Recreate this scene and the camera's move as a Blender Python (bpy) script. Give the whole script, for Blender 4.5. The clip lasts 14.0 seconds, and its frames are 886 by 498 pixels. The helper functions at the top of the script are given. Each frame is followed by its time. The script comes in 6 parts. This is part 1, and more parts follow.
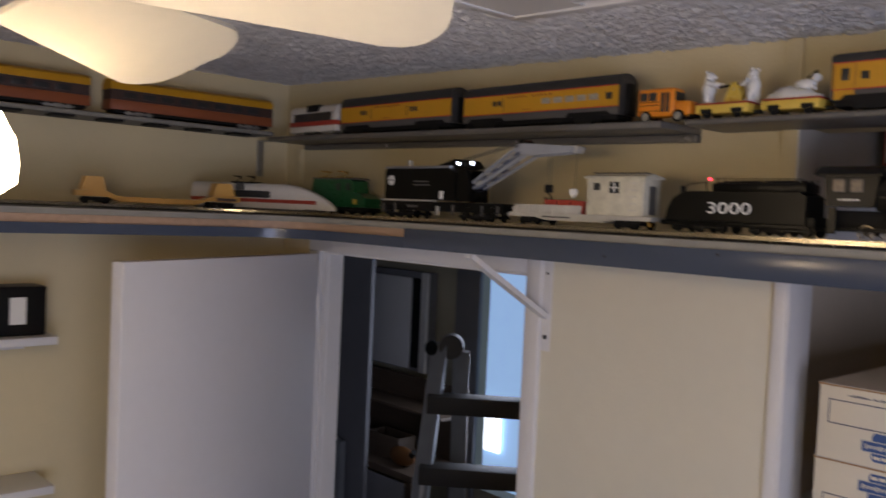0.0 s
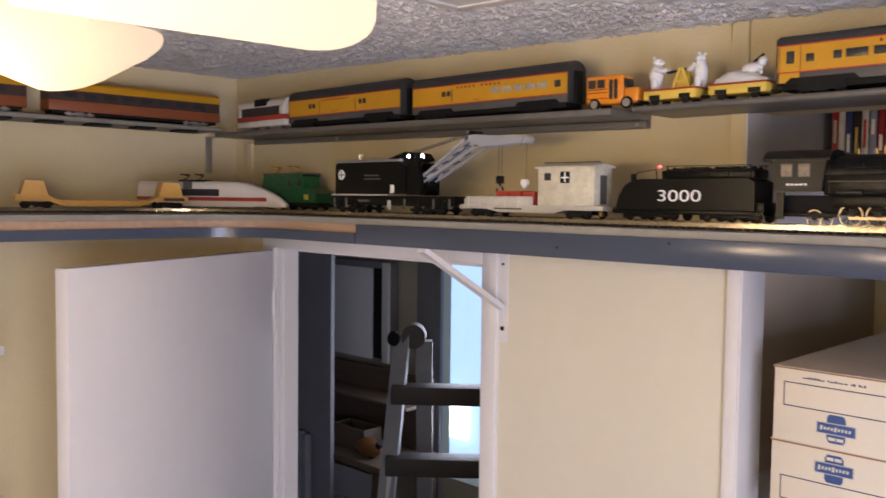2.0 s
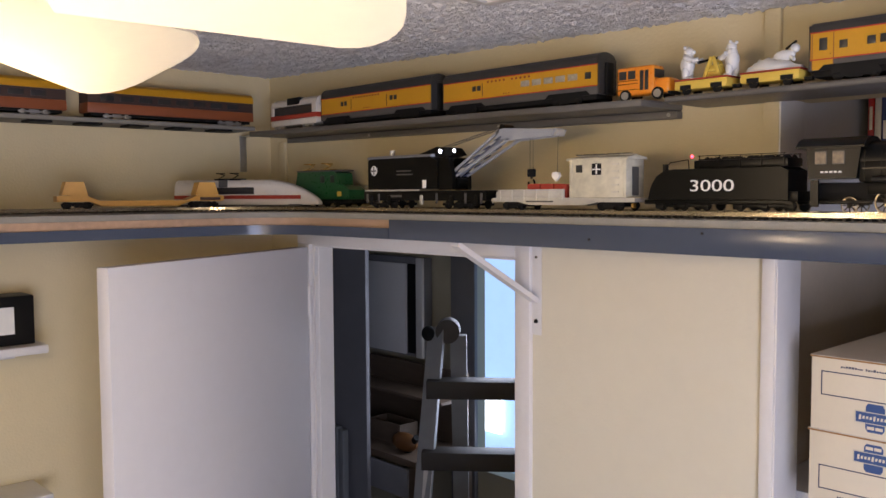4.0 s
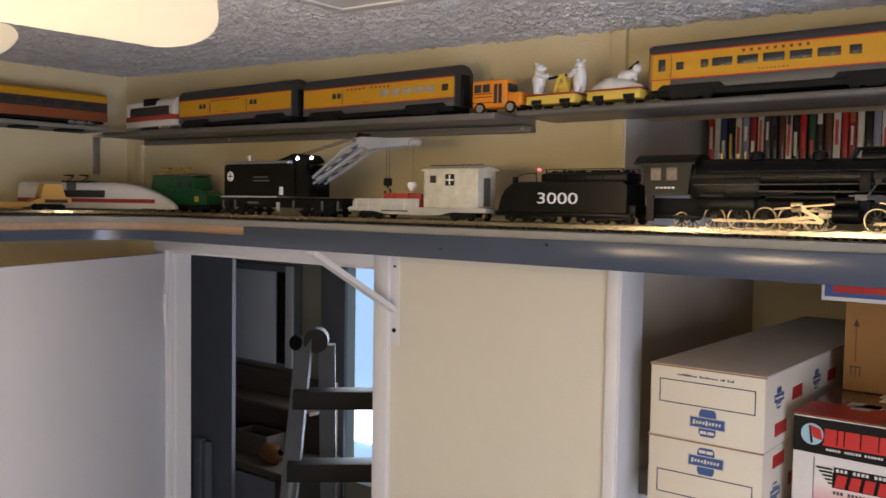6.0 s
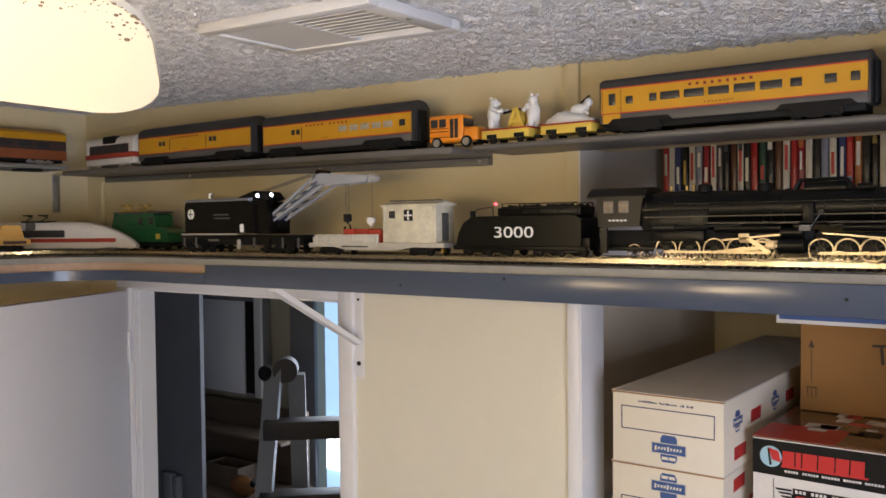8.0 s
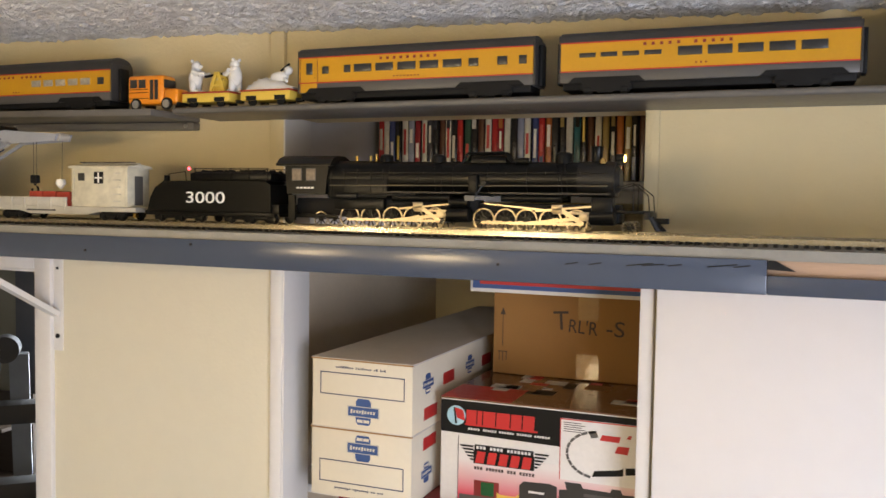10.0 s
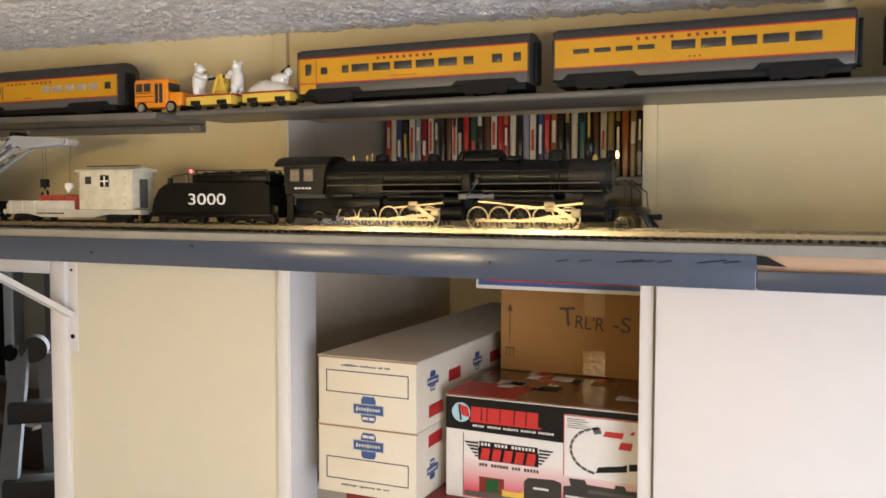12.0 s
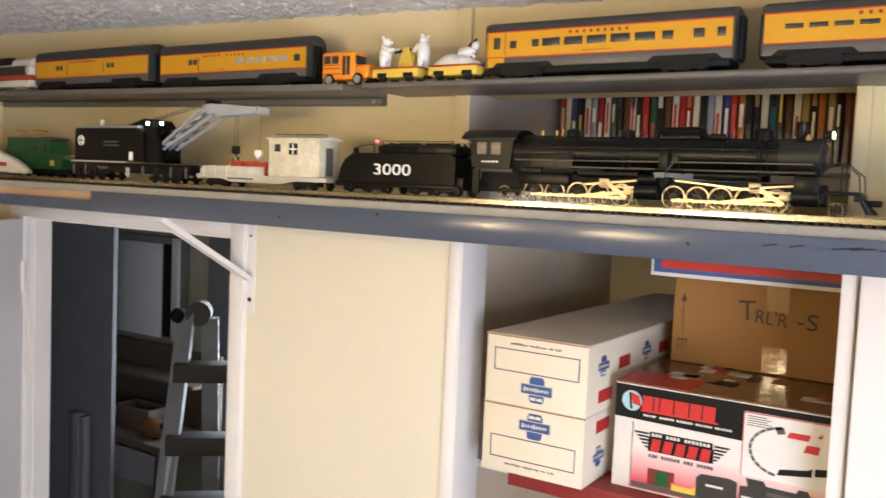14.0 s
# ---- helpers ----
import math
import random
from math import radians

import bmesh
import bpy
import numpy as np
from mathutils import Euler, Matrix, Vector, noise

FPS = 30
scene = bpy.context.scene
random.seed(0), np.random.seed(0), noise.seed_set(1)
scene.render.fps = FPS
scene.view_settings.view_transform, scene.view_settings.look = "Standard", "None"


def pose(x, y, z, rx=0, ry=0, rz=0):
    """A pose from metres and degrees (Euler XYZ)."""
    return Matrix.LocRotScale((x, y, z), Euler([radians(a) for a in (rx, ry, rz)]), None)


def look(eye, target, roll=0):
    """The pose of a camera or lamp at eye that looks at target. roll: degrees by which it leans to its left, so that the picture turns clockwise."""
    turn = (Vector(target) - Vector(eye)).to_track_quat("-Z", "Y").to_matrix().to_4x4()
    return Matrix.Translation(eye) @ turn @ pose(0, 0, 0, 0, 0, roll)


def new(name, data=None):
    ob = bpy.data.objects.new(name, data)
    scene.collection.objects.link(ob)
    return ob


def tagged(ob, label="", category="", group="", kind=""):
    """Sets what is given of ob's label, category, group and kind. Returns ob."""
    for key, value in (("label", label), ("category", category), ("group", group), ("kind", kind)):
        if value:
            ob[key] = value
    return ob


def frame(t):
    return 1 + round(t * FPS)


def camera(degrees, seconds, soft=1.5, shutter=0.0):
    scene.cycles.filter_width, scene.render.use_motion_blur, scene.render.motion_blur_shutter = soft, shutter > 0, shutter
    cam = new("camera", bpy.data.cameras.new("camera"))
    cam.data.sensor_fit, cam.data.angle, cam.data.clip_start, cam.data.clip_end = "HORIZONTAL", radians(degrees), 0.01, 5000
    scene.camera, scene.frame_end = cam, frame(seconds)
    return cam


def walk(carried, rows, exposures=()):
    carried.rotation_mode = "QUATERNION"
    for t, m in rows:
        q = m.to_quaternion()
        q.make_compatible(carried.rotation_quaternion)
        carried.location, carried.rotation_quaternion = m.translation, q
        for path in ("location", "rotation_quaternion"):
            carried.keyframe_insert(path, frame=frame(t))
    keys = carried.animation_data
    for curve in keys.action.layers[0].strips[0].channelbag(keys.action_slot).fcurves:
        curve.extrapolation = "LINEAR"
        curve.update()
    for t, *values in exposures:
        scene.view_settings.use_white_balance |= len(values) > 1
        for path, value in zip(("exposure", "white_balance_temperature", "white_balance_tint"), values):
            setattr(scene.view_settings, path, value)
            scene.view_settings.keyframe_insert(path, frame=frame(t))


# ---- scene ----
cam = camera(54.2, 14.0, shutter=0.5)
PATH = [
    (0, (1.326, -1.593, 2.161), (-0.133, -0.227, 2.079), 2.6),
    (0.5, (1.328, -1.564, 2.17), (-0.031, -0.103, 2.036), 0.8),
    (1, (1.327, -1.558, 2.176), (-0.042, -0.107, 2.043), 0.7),
    (1.5, (1.321, -1.562, 2.175), (-0.049, -0.111, 2.044), 0.6),
    (2, (1.321, -1.558, 2.18), (-0.077, -0.132, 2.066), 0.7),
    (2.2, (1.326, -1.567, 2.177), (-0.1, -0.168, 2.074), 0.6),
    (4.3, (1.331, -1.566, 2.178), (-0.12, -0.195, 2.052), -0.3),
    (4.5, (1.333, -1.563, 2.175), (-0.085, -0.156, 2.08), 0.5),
    (5, (1.352, -1.553, 2.183), (0.043, -0.042, 2.118), 0.8),
    (5.5, (1.358, -1.54, 2.181), (0.082, -0.002, 2.099), 1.1),
    (6, (1.363, -1.53, 2.177), (0.115, 0.03, 2.075), 0.9),
    (6.5, (1.379, -1.511, 2.183), (0.172, 0.082, 2.111), 0.2),
    (7, (1.388, -1.515, 2.201), (0.196, 0.09, 2.165), -1.0),
    (7.5, (1.389, -1.514, 2.201), (0.196, 0.09, 2.145), -0.9),
    (7.8, (1.389, -1.523, 2.203), (0.189, 0.076, 2.154), -0.7),
    (8, (1.388, -1.527, 2.205), (0.191, 0.075, 2.149), -0.6),
    (8.5, (1.405, -1.51, 2.176), (0.337, 0.178, 2.077), 0.8),
    (9, (1.438, -1.488, 2.17), (0.587, 0.319, 2.084), 1.7),
    (9.2, (1.452, -1.475, 2.187), (0.688, 0.371, 2.079), 1.5),
    (11.3, (1.58, -1.47, 2.182), (0.835, 0.384, 2.085), 0.6),
    (11.5, (1.579, -1.454, 2.188), (0.821, 0.392, 2.052), -0.0),
    (12, (1.567, -1.457, 2.191), (0.757, 0.368, 2.077), 0.1),
    (12.1, (1.565, -1.454, 2.185), (0.749, 0.369, 2.082), 0.3),
    (12.5, (1.553, -1.456, 2.187), (0.69, 0.345, 2.074), 0.4),
    (13, (1.531, -1.481, 2.184), (0.519, 0.239, 2.053), 0.8),
    (13.5, (1.487, -1.485, 2.177), (0.345, 0.151, 2.048), 1.6),
    (14, (1.491, -1.476, 2.165), (0.408, 0.199, 2.022), 2.5),
]
EXPOSURES = [(0.0, -0.48, 6400, 20), (0.5, 0.2, 6500, 24), (2.2, 0.5, 6700, 22), (4.3, 0.25, 6500, 19), (5.0, -0.10, 6600, 14), (6.5, 0.29, 6700, 15), (7.8, 0.33, 6700, 14), (9.0, 0.53, 7000, 12), (12.1, 0.66, 7250, 10), (13.5, 1.0, 7000, 12), (14.0, 1.05, 7000, 12)]
walk(cam, [(t, look(eye, target, roll)) for t, eye, target, roll in PATH], EXPOSURES)


# ---------- world and light ----------
world = bpy.data.worlds.new("world")
scene.world = world
world.use_nodes = True
wn = world.node_tree.nodes
sky = wn.new("ShaderNodeTexSky")
sky.sky_type, sky.sun_disc = "NISHITA", False
sky.sun_elevation, sky.sun_rotation = radians(40), radians(200)
world.node_tree.links.new(sky.outputs[0], wn["Background"].inputs[0])
wn["Background"].inputs[1].default_value = 0.1


def area_lamp(name, m, w, h, watts, colour):
    d = bpy.data.lights.new(name, "AREA")
    d.shape, d.size, d.size_y, d.energy, d.color = "RECTANGLE", w, h, watts, colour
    ob = new(name, d)
    ob.matrix_world = m
    return ob


# daylight through the room's window behind the camera
WINDOW_WATTS = 49
area_lamp("window_daylight", look((2.73, -2.10, 1.5), (0, -0.9, 1.6)), 1.3, 1.1, WINDOW_WATTS, (0.68, 0.77, 1.0))
area_lamp("hall_daylight", look((-1.95, 2.0, 1.35), (-1.95, 0, 1.2)), 0.4, 1.2, 7.0, (0.78, 0.87, 1.0))
SHADE_GLOW = 47.0

# ---------- materials ----------


def mat(name, colour, rough=0.5, metal=0.0, vary=0.12, scale=8.0, bump=0.0, bump_scale=120.0, coat=0.0, stain=0.0, per_object=0.0, emit=None, strength=0.0, spec=0.5):
    m = bpy.data.materials.new(name)
    m.use_nodes = True
    nt = m.node_tree
    n, l = nt.nodes, nt.links
    b = n["Principled BSDF"]
    b.inputs["Roughness"].default_value, b.inputs["Metallic"].default_value = rough, metal
    b.inputs["Coat Weight"].default_value = coat
    b.inputs["Specular IOR Level"].default_value = spec
    co = n.new("ShaderNodeTexCoord")
    big = n.new("ShaderNodeTexNoise")
    big.inputs["Scale"].default_value, big.inputs["Detail"].default_value = scale, 6
    l.new(co.outputs["Object"], big.inputs["Vector"])
    fine = n.new("ShaderNodeTexNoise")
    fine.inputs["Scale"].default_value, fine.inputs["Detail"].default_value = scale * 14, 4
    l.new(co.outputs["Object"], fine.inputs["Vector"])
    mixf = n.new("ShaderNodeMath")
    mixf.operation = "MULTIPLY_ADD"
    l.new(fine.outputs["Fac"], mixf.inputs[0])
    mixf.inputs[1].default_value = 0.45
    l.new(big.outputs["Fac"], mixf.inputs[2])
    ramp = n.new("ShaderNodeMapRange")
    ramp.inputs[1].default_value, ramp.inputs[2].default_value = 0.4, 1.05
    ramp.inputs[3].default_value, ramp.inputs[4].default_value = 1 - vary, 1 + vary * 0.6
    l.new(mixf.outputs[0], ramp.inputs[0])
    hsv = n.new("ShaderNodeHueSaturation")
    hsv.inputs["Color"].default_value = (*colour, 1)
    last = ramp.outputs[0]
    if per_object:
        info = n.new("ShaderNodeObjectInfo")
        r2 = n.new("ShaderNodeMapRange")
        r2.inputs[3].default_value, r2.inputs[4].default_value = 1 - per_object, 1 + per_object
        l.new(info.outputs["Random"], r2.inputs[0])
        mul = n.new("ShaderNodeMath")
        mul.operation = "MULTIPLY"
        l.new(r2.outputs[0], mul.inputs[0])
        l.new(last, mul.inputs[1])
        last = mul.outputs[0]
    l.new(last, hsv.inputs["Value"])
    l.new(hsv.outputs["Color"], b.inputs["Base Color"])
    rr = n.new("ShaderNodeMapRange")
    rr.inputs[3].default_value, rr.inputs[4].default_value = max(0.02, rough - 0.09), min(1, rough + 0.09)
    l.new(fine.outputs["Fac"], rr.inputs[0])
    l.new(rr.outputs[0], b.inputs["Roughness"])
    if bump:
        bn = n.new("ShaderNodeTexNoise")
        bn.inputs["Scale"].default_value, bn.inputs["Detail"].default_value = bump_scale, 3
        l.new(co.outputs["Object"], bn.inputs["Vector"])
        bu = n.new("ShaderNodeBump")
        bu.inputs["Strength"].default_value, bu.inputs["Distance"].default_value = 0.6, bump
        l.new(bn.outputs["Fac"], bu.inputs["Height"])
        l.new(bu.outputs["Normal"], b.inputs["Normal"])
    if emit:
        b.inputs["Emission Color"].default_value = (*emit, 1)
        b.inputs["Emission Strength"].default_value = strength
    return m


def wood_mat(name, colour, rough=0.5, stretch=(1, 14, 14)):
    m = mat(name, colour, rough, vary=0.22, scale=5)
    n, l = m.node_tree.nodes, m.node_tree.links
    mp = n.new("ShaderNodeMapping")
    mp.inputs["Scale"].default_value = stretch
    co = [q for q in n if q.type == "TEX_COORD"][0]
    l.new(co.outputs["Object"], mp.inputs["Vector"])
    for q in n:
        if q.type == "TEX_NOISE":
            l.new(mp.outputs[0], q.inputs["Vector"])
    return m


M = dict(
    # some of the warm lamplight is put into this yellowed wall colour
    wall=mat("wall_paint", (0.67, 0.57, 0.35), 0.75, vary=0.06, scale=2.2, bump=0.0012, bump_scale=160),
    # shade behind the closet jamb is put into this tan
    closet=mat("closet_paint_shaded", (0.55, 0.46, 0.35), 0.7, vary=0.12, scale=4, bump=0.0009, bump_scale=110),
    # paler copy of the wall colour for its brighter lit lower part
    panel=mat("wall_paint_daylit", (0.70, 0.66, 0.53), 0.6, vary=0.05, scale=2.0, bump=0.0009, bump_scale=110),
    ceiling=mat("ceiling_texture", (0.84, 0.83, 0.83), 0.95, vary=0.3, scale=30, bump=0.009, bump_scale=230),
    white=mat("white_trim_paint", (0.72, 0.71, 0.70), 0.4, vary=0.06, scale=5, bump=0.0005, bump_scale=70),
    door=mat("door_paint", (0.74, 0.73, 0.74), 0.45, vary=0.05, scale=2, bump=0.0004, bump_scale=90),
    white_panel=mat("white_closet_door_paint", (0.78, 0.77, 0.78), 0.5, vary=0.04, scale=2, bump=0.0004, bump_scale=90),
    slate=mat("slate_blue_edge_paint", (0.050, 0.066, 0.100), 0.22, vary=0.06, scale=3, bump=0.0004, bump_scale=30),
    roadbed=mat("grey_roadbed", (0.25, 0.235, 0.20), 0.8, vary=0.2, scale=20, bump=0.001),
    rawwood=wood_mat("raw_wood_edge", (0.42, 0.27, 0.17), 0.6),
    shelfgrey=mat("grey_shelf_paint", (0.135, 0.125, 0.110), 0.38, vary=0.15, scale=8, bump=0.0006, bump_scale=60),
    rail=mat("rail_metal", (0.55, 0.5, 0.4), 0.25, 1.0, vary=0.2, scale=30),
    tie=mat("black_tie", (0.025, 0.023, 0.02), 0.6),
    steel=mat("zinc_steel", (0.5, 0.5, 0.48), 0.4, 0.9, vary=0.15, scale=20),
    black=mat("black_engine_paint", (0.003, 0.003, 0.0026), 0.33, vary=0.3, scale=30, spec=0.20),
    blackmatt=mat("matt_black", (0.006, 0.006, 0.006), 0.65, vary=0.3, scale=30, spec=0.25),
    nickel=mat("nickel_rod", (0.42, 0.36, 0.26), 0.33, 1.0, vary=0.12, scale=40),
    brass=mat("brass", (0.7, 0.48, 0.16), 0.25, 1.0),
    letter=mat("white_lettering", (0.8, 0.79, 0.74), 0.5, vary=0.08),
    yellow=mat("armour_yellow_paint", (0.60, 0.30, 0.014), 0.33, vary=0.1, scale=12),
    grey=mat("harbour_grey_paint", (0.036, 0.034, 0.032), 0.45, vary=0.15, scale=14),
    grey2=mat("lower_grey_paint", (0.090, 0.085, 0.078), 0.42, vary=0.15, scale=14),
    red=mat("red_stripe", (0.5, 0.035, 0.02), 0.4),
    redplastic=mat("red_plastic", (0.38, 0.045, 0.025), 0.4),
    glassdark=mat("dark_window", (0.03, 0.03, 0.03), 0.32, vary=0.3, scale=40, coat=0.1),
    glasslit=mat("pale_window_strip", (0.40, 0.35, 0.27), 0.3, vary=0.4, scale=120),
    graphite=mat("graphite_smokebox", (0.013, 0.012, 0.010), 0.42, vary=0.25, scale=20, spec=0.35),
    # the cab's warm glow is put into the pane colour
    cabglow=mat("cab_pane_glow_tint", (0.20, 0.15, 0.10), 0.4, vary=0.6, scale=160),
    silver=mat("aluminium_paint", (0.56, 0.54, 0.48), 0.42, 0.25, vary=0.22, scale=20),
    bluegrey=mat("boom_grey_paint", (0.36, 0.38, 0.42), 0.4, 0.2, vary=0.15, scale=20),
    orange=mat("school_bus_orange", (0.8, 0.26, 0.015), 0.3, vary=0.08, coat=0.3),
    bearwhite=mat("white_plastic", (0.74, 0.73, 0.70), 0.5, vary=0.08),
    cartyellow=mat("yellow_plastic", (0.72, 0.5, 0.08), 0.4),
    green=mat("green_loco_paint", (0.008, 0.09, 0.03), 0.3, vary=0.15, coat=0.2),
    bulletwhite=mat("white_train_body", (0.68, 0.63, 0.55), 0.3, vary=0.05, coat=0.2),
    orangebrown=mat("orange_brown_band", (0.27, 0.08, 0.03), 0.4, vary=0.12),
    darkbrown=mat("dark_brown_band", (0.06, 0.035, 0.03), 0.4),
    flatyellow=mat("yellow_flatcar_paint", (0.62, 0.34, 0.07), 0.45, vary=0.12),
    carton=mat("cream_carton", (0.72, 0.66, 0.53), 0.75, vary=0.06, scale=6, bump=0.0003),
    cartontop=mat("carton_top_worn", (0.55, 0.51, 0.46), 0.8, vary=0.12, scale=6),
    brownbox=mat("brown_corrugated_card", (0.31, 0.155, 0.045), 0.8, vary=0.12, scale=9, bump=0.0004, bump_scale=200),
    boxblack=mat("black_print", (0.007, 0.007, 0.007), 0.45, spec=0.25),
    boxred=mat("red_print", (0.55, 0.03, 0.03), 0.4),
    boxpink=mat("pink_print", (0.75, 0.3, 0.28), 0.4, vary=0.3, scale=9),
    boxpale=mat("pale_blue_print", (0.36, 0.58, 0.66), 0.4),
    boxwhite=mat("white_print", (0.74, 0.72, 0.69), 0.4),
    boxblue=mat("blue_print", (0.04, 0.095, 0.26), 0.5, vary=0.15),
    ink=mat("ink_line", (0.04, 0.05, 0.1), 0.6),
    marker=mat("marker_ink", (0.05, 0.03, 0.02), 0.6),
    tape=mat("clear_packing_tape", (0.36, 0.20, 0.065), 0.12, vary=0.15, coat=0.8, bump=0.004, bump_scale=45),
    lidbrown=mat("printed_lid", (0.16, 0.075, 0.04), 0.25, vary=0.4, scale=14, coat=0.4),
    darkred=mat("dark_red_card", (0.22, 0.02, 0.02), 0.5),
    blade=mat("cream_fan_blade", (0.76, 0.70, 0.56), 0.45, vary=0.06, scale=6),
    dust=mat("dust", (0.2, 0.15, 0.1), 0.9),
    shadeglass=mat("frosted_lamp_glass", (0.9, 0.88, 0.82), 0.4, emit=(1.0, 0.79, 0.48), strength=SHADE_GLOW),
    ladder=mat("ladder_aluminium", (0.34, 0.35, 0.36), 0.5, 0.3, vary=0.12, scale=12),
    ladderstep=mat("ladder_step_dark", (0.06, 0.052, 0.045), 0.6),
    # the hall's dimness is put into these two darkened colours
    dimgrey=mat("hall_grey_dimmed", (0.21, 0.205, 0.215), 0.8, vary=0.08),
    dimbeige=mat("hall_beige_dimmed", (0.42, 0.38, 0.28), 0.8, vary=0.08),
    darkwood=wood_mat("dark_bench_wood", (0.11, 0.075, 0.05), 0.6),
    floor=mat("floor_carpet", (0.30, 0.25, 0.19), 0.95, vary=0.25, scale=30, bump=0.004, bump_scale=300),
    outside=mat("daylight_backdrop", (0.3, 0.5, 0.7), 0.9, emit=(0.42, 0.66, 1.0), strength=0.75),
    outsidewhite=mat("bright_daylight_gap", (0.8, 0.9, 1.0), 0.9, emit=(0.85, 0.95, 1.0), strength=2.5),
    led=mat("white_led", (0.9, 0.9, 1), 0.3, emit=(0.75, 0.85, 1.0), strength=14),
    ledred=mat("red_led", (0.9, 0.1, 0.1), 0.3, emit=(1.0, 0.03, 0.05), strength=9),
    ledwarm=mat("warm_lamp", (1, 0.8, 0.4), 0.3, emit=(1.0, 0.72, 0.25), strength=6),
    creamcab=mat("aged_cream_cabin_paint", (0.60, 0.56, 0.43), 0.55, vary=0.3, scale=55),
    tool=mat("orange_tool", (0.17, 0.065, 0.015), 0.5),
)

# the pink print fades to white towards its top
n_, l_ = M["boxpink"].node_tree.nodes, M["boxpink"].node_tree.links
where = n_.new("ShaderNodeTexCoord")
split = n_.new("ShaderNodeSeparateXYZ")
l_.new(where.outputs["Object"], split.inputs[0])
fade = n_.new("ShaderNodeValToRGB")
fade.color_ramp.elements[0].color, fade.color_ramp.elements[1].color = (0.62, 0.05, 0.09, 1), (0.76, 0.71, 0.68, 1)
fade.color_ramp.elements[0].position, fade.color_ramp.elements[1].position = 0.15, 0.85
stretch_ = n_.new("ShaderNodeMath")
stretch_.operation = "DIVIDE"
stretch_.inputs[1].default_value = 0.10
l_.new(split.outputs["Z"], stretch_.inputs[0])
l_.new(stretch_.outputs[0], fade.inputs[0])
l_.new(fade.outputs[0], n_["Principled BSDF"].inputs["Base Color"])

# ---------- mesh helpers ----------


def B():
    return bmesh.new()


def box(bm, x0, x1, y0, y1, z0, z1, bevel=0.0, seg=2):
    m = Matrix.Translation(((x0 + x1) / 2, (y0 + y1) / 2, (z0 + z1) / 2)) @ Matrix.Diagonal((abs(x1 - x0), abs(y1 - y0), abs(z1 - z0), 1))
    r = bmesh.ops.create_cube(bm, size=1, matrix=m)
    if bevel:
        vs = set(r["verts"])
        es = [e for e in bm.edges if e.verts[0] in vs and e.verts[1] in vs]
        bmesh.ops.bevel(bm, geom=es, offset=bevel, segments=seg, affect="EDGES", profile=0.5)
    return bm


def rod(bm, p0, p1, r, r2=None, seg=12):
    p0, p1 = Vector(p0), Vector(p1)
    d = p1 - p0
    m = Matrix.Translation((p0 + p1) / 2) @ d.to_track_quat("Z", "Y").to_matrix().to_4x4()
    bmesh.ops.create_cone(bm, cap_ends=True, segments=seg, radius1=r, radius2=r if r2 is None else r2, depth=d.length, matrix=m)
    return bm


def beam(bm, p0, p1, w, h):
    p0, p1 = Vector(p0), Vector(p1)
    d = p1 - p0
    m = Matrix.Translation((p0 + p1) / 2) @ d.to_track_quat("X", "Z").to_matrix().to_4x4() @ Matrix.Diagonal((d.length, w, h, 1))
    bmesh.ops.create_cube(bm, size=1, matrix=m)
    return bm


def ball(bm, c, rx, ry=None, rz=None, u=12, v=8):
    m = Matrix.Translation(c) @ Matrix.Diagonal((rx, ry or rx, rz or rx, 1))
    bmesh.ops.create_uvsphere(bm, u_segments=u, v_segments=v, radius=1, matrix=m)
    return bm


def extrude(bm, pts, axis, a, b):
    """A closed outline drawn out along an axis: 'x' takes (y, z), 'y' takes (x, z), 'z' takes (x, y)."""
    put = {"x": lambda p, q: (q, p[0], p[1]), "y": lambda p, q: (p[0], q, p[1]), "z": lambda p, q: (p[0], p[1], q)}[axis]
    lo = [bm.verts.new(put(p, a)) for p in pts]
    hi = [bm.verts.new(put(p, b)) for p in pts]
    k = len(pts)
    bm.faces.new(lo)
    bm.faces.new(hi[::-1])
    for i in range(k):
        bm.faces.new((lo[i], hi[i], hi[(i + 1) % k], lo[(i + 1) % k]))
    bmesh.ops.recalc_face_normals(bm, faces=bm.faces)
    return bm


def lathe(bm, prof, c, seg=20):
    """Turned about z: prof is (radius, height) pairs."""
    rings = [[bm.verts.new((c[0] + r * math.cos(2 * math.pi * i / seg), c[1] + r * math.sin(2 * math.pi * i / seg), c[2] + h)) for i in range(seg)] for r, h in prof]
    for a, b in zip(rings, rings[1:]):
        for i in range(seg):
            bm.faces.new((a[i], a[(i + 1) % seg], b[(i + 1) % seg], b[i]))
    return bm


def torus(bm, c, R, r, seg=24, ring=6):
    """A ring standing in the xz plane."""
    rows = []
    for i in range(seg):
        a = 2 * math.pi * i / seg
        rows.append([bm.verts.new((c[0] + (R + r * math.cos(q)) * math.cos(a), c[1] + r * math.sin(q), c[2] + (R + r * math.cos(q)) * math.sin(a))) for q in [2 * math.pi * j / ring for j in range(ring)]])
    for i in range(seg):
        for j in range(ring):
            bm.faces.new((rows[i][j], rows[i][(j + 1) % ring], rows[(i + 1) % seg][(j + 1) % ring], rows[(i + 1) % seg][j]))
    return bm


def mesh_of(bm, name, material, smooth=None):
    me = bpy.data.meshes.new(name)
    bm.to_mesh(me)
    bm.free()
    me.materials.append(material)
    if smooth is not None:
        me.shade_smooth()
        me.set_sharp_from_angle(angle=radians(smooth))
    return me


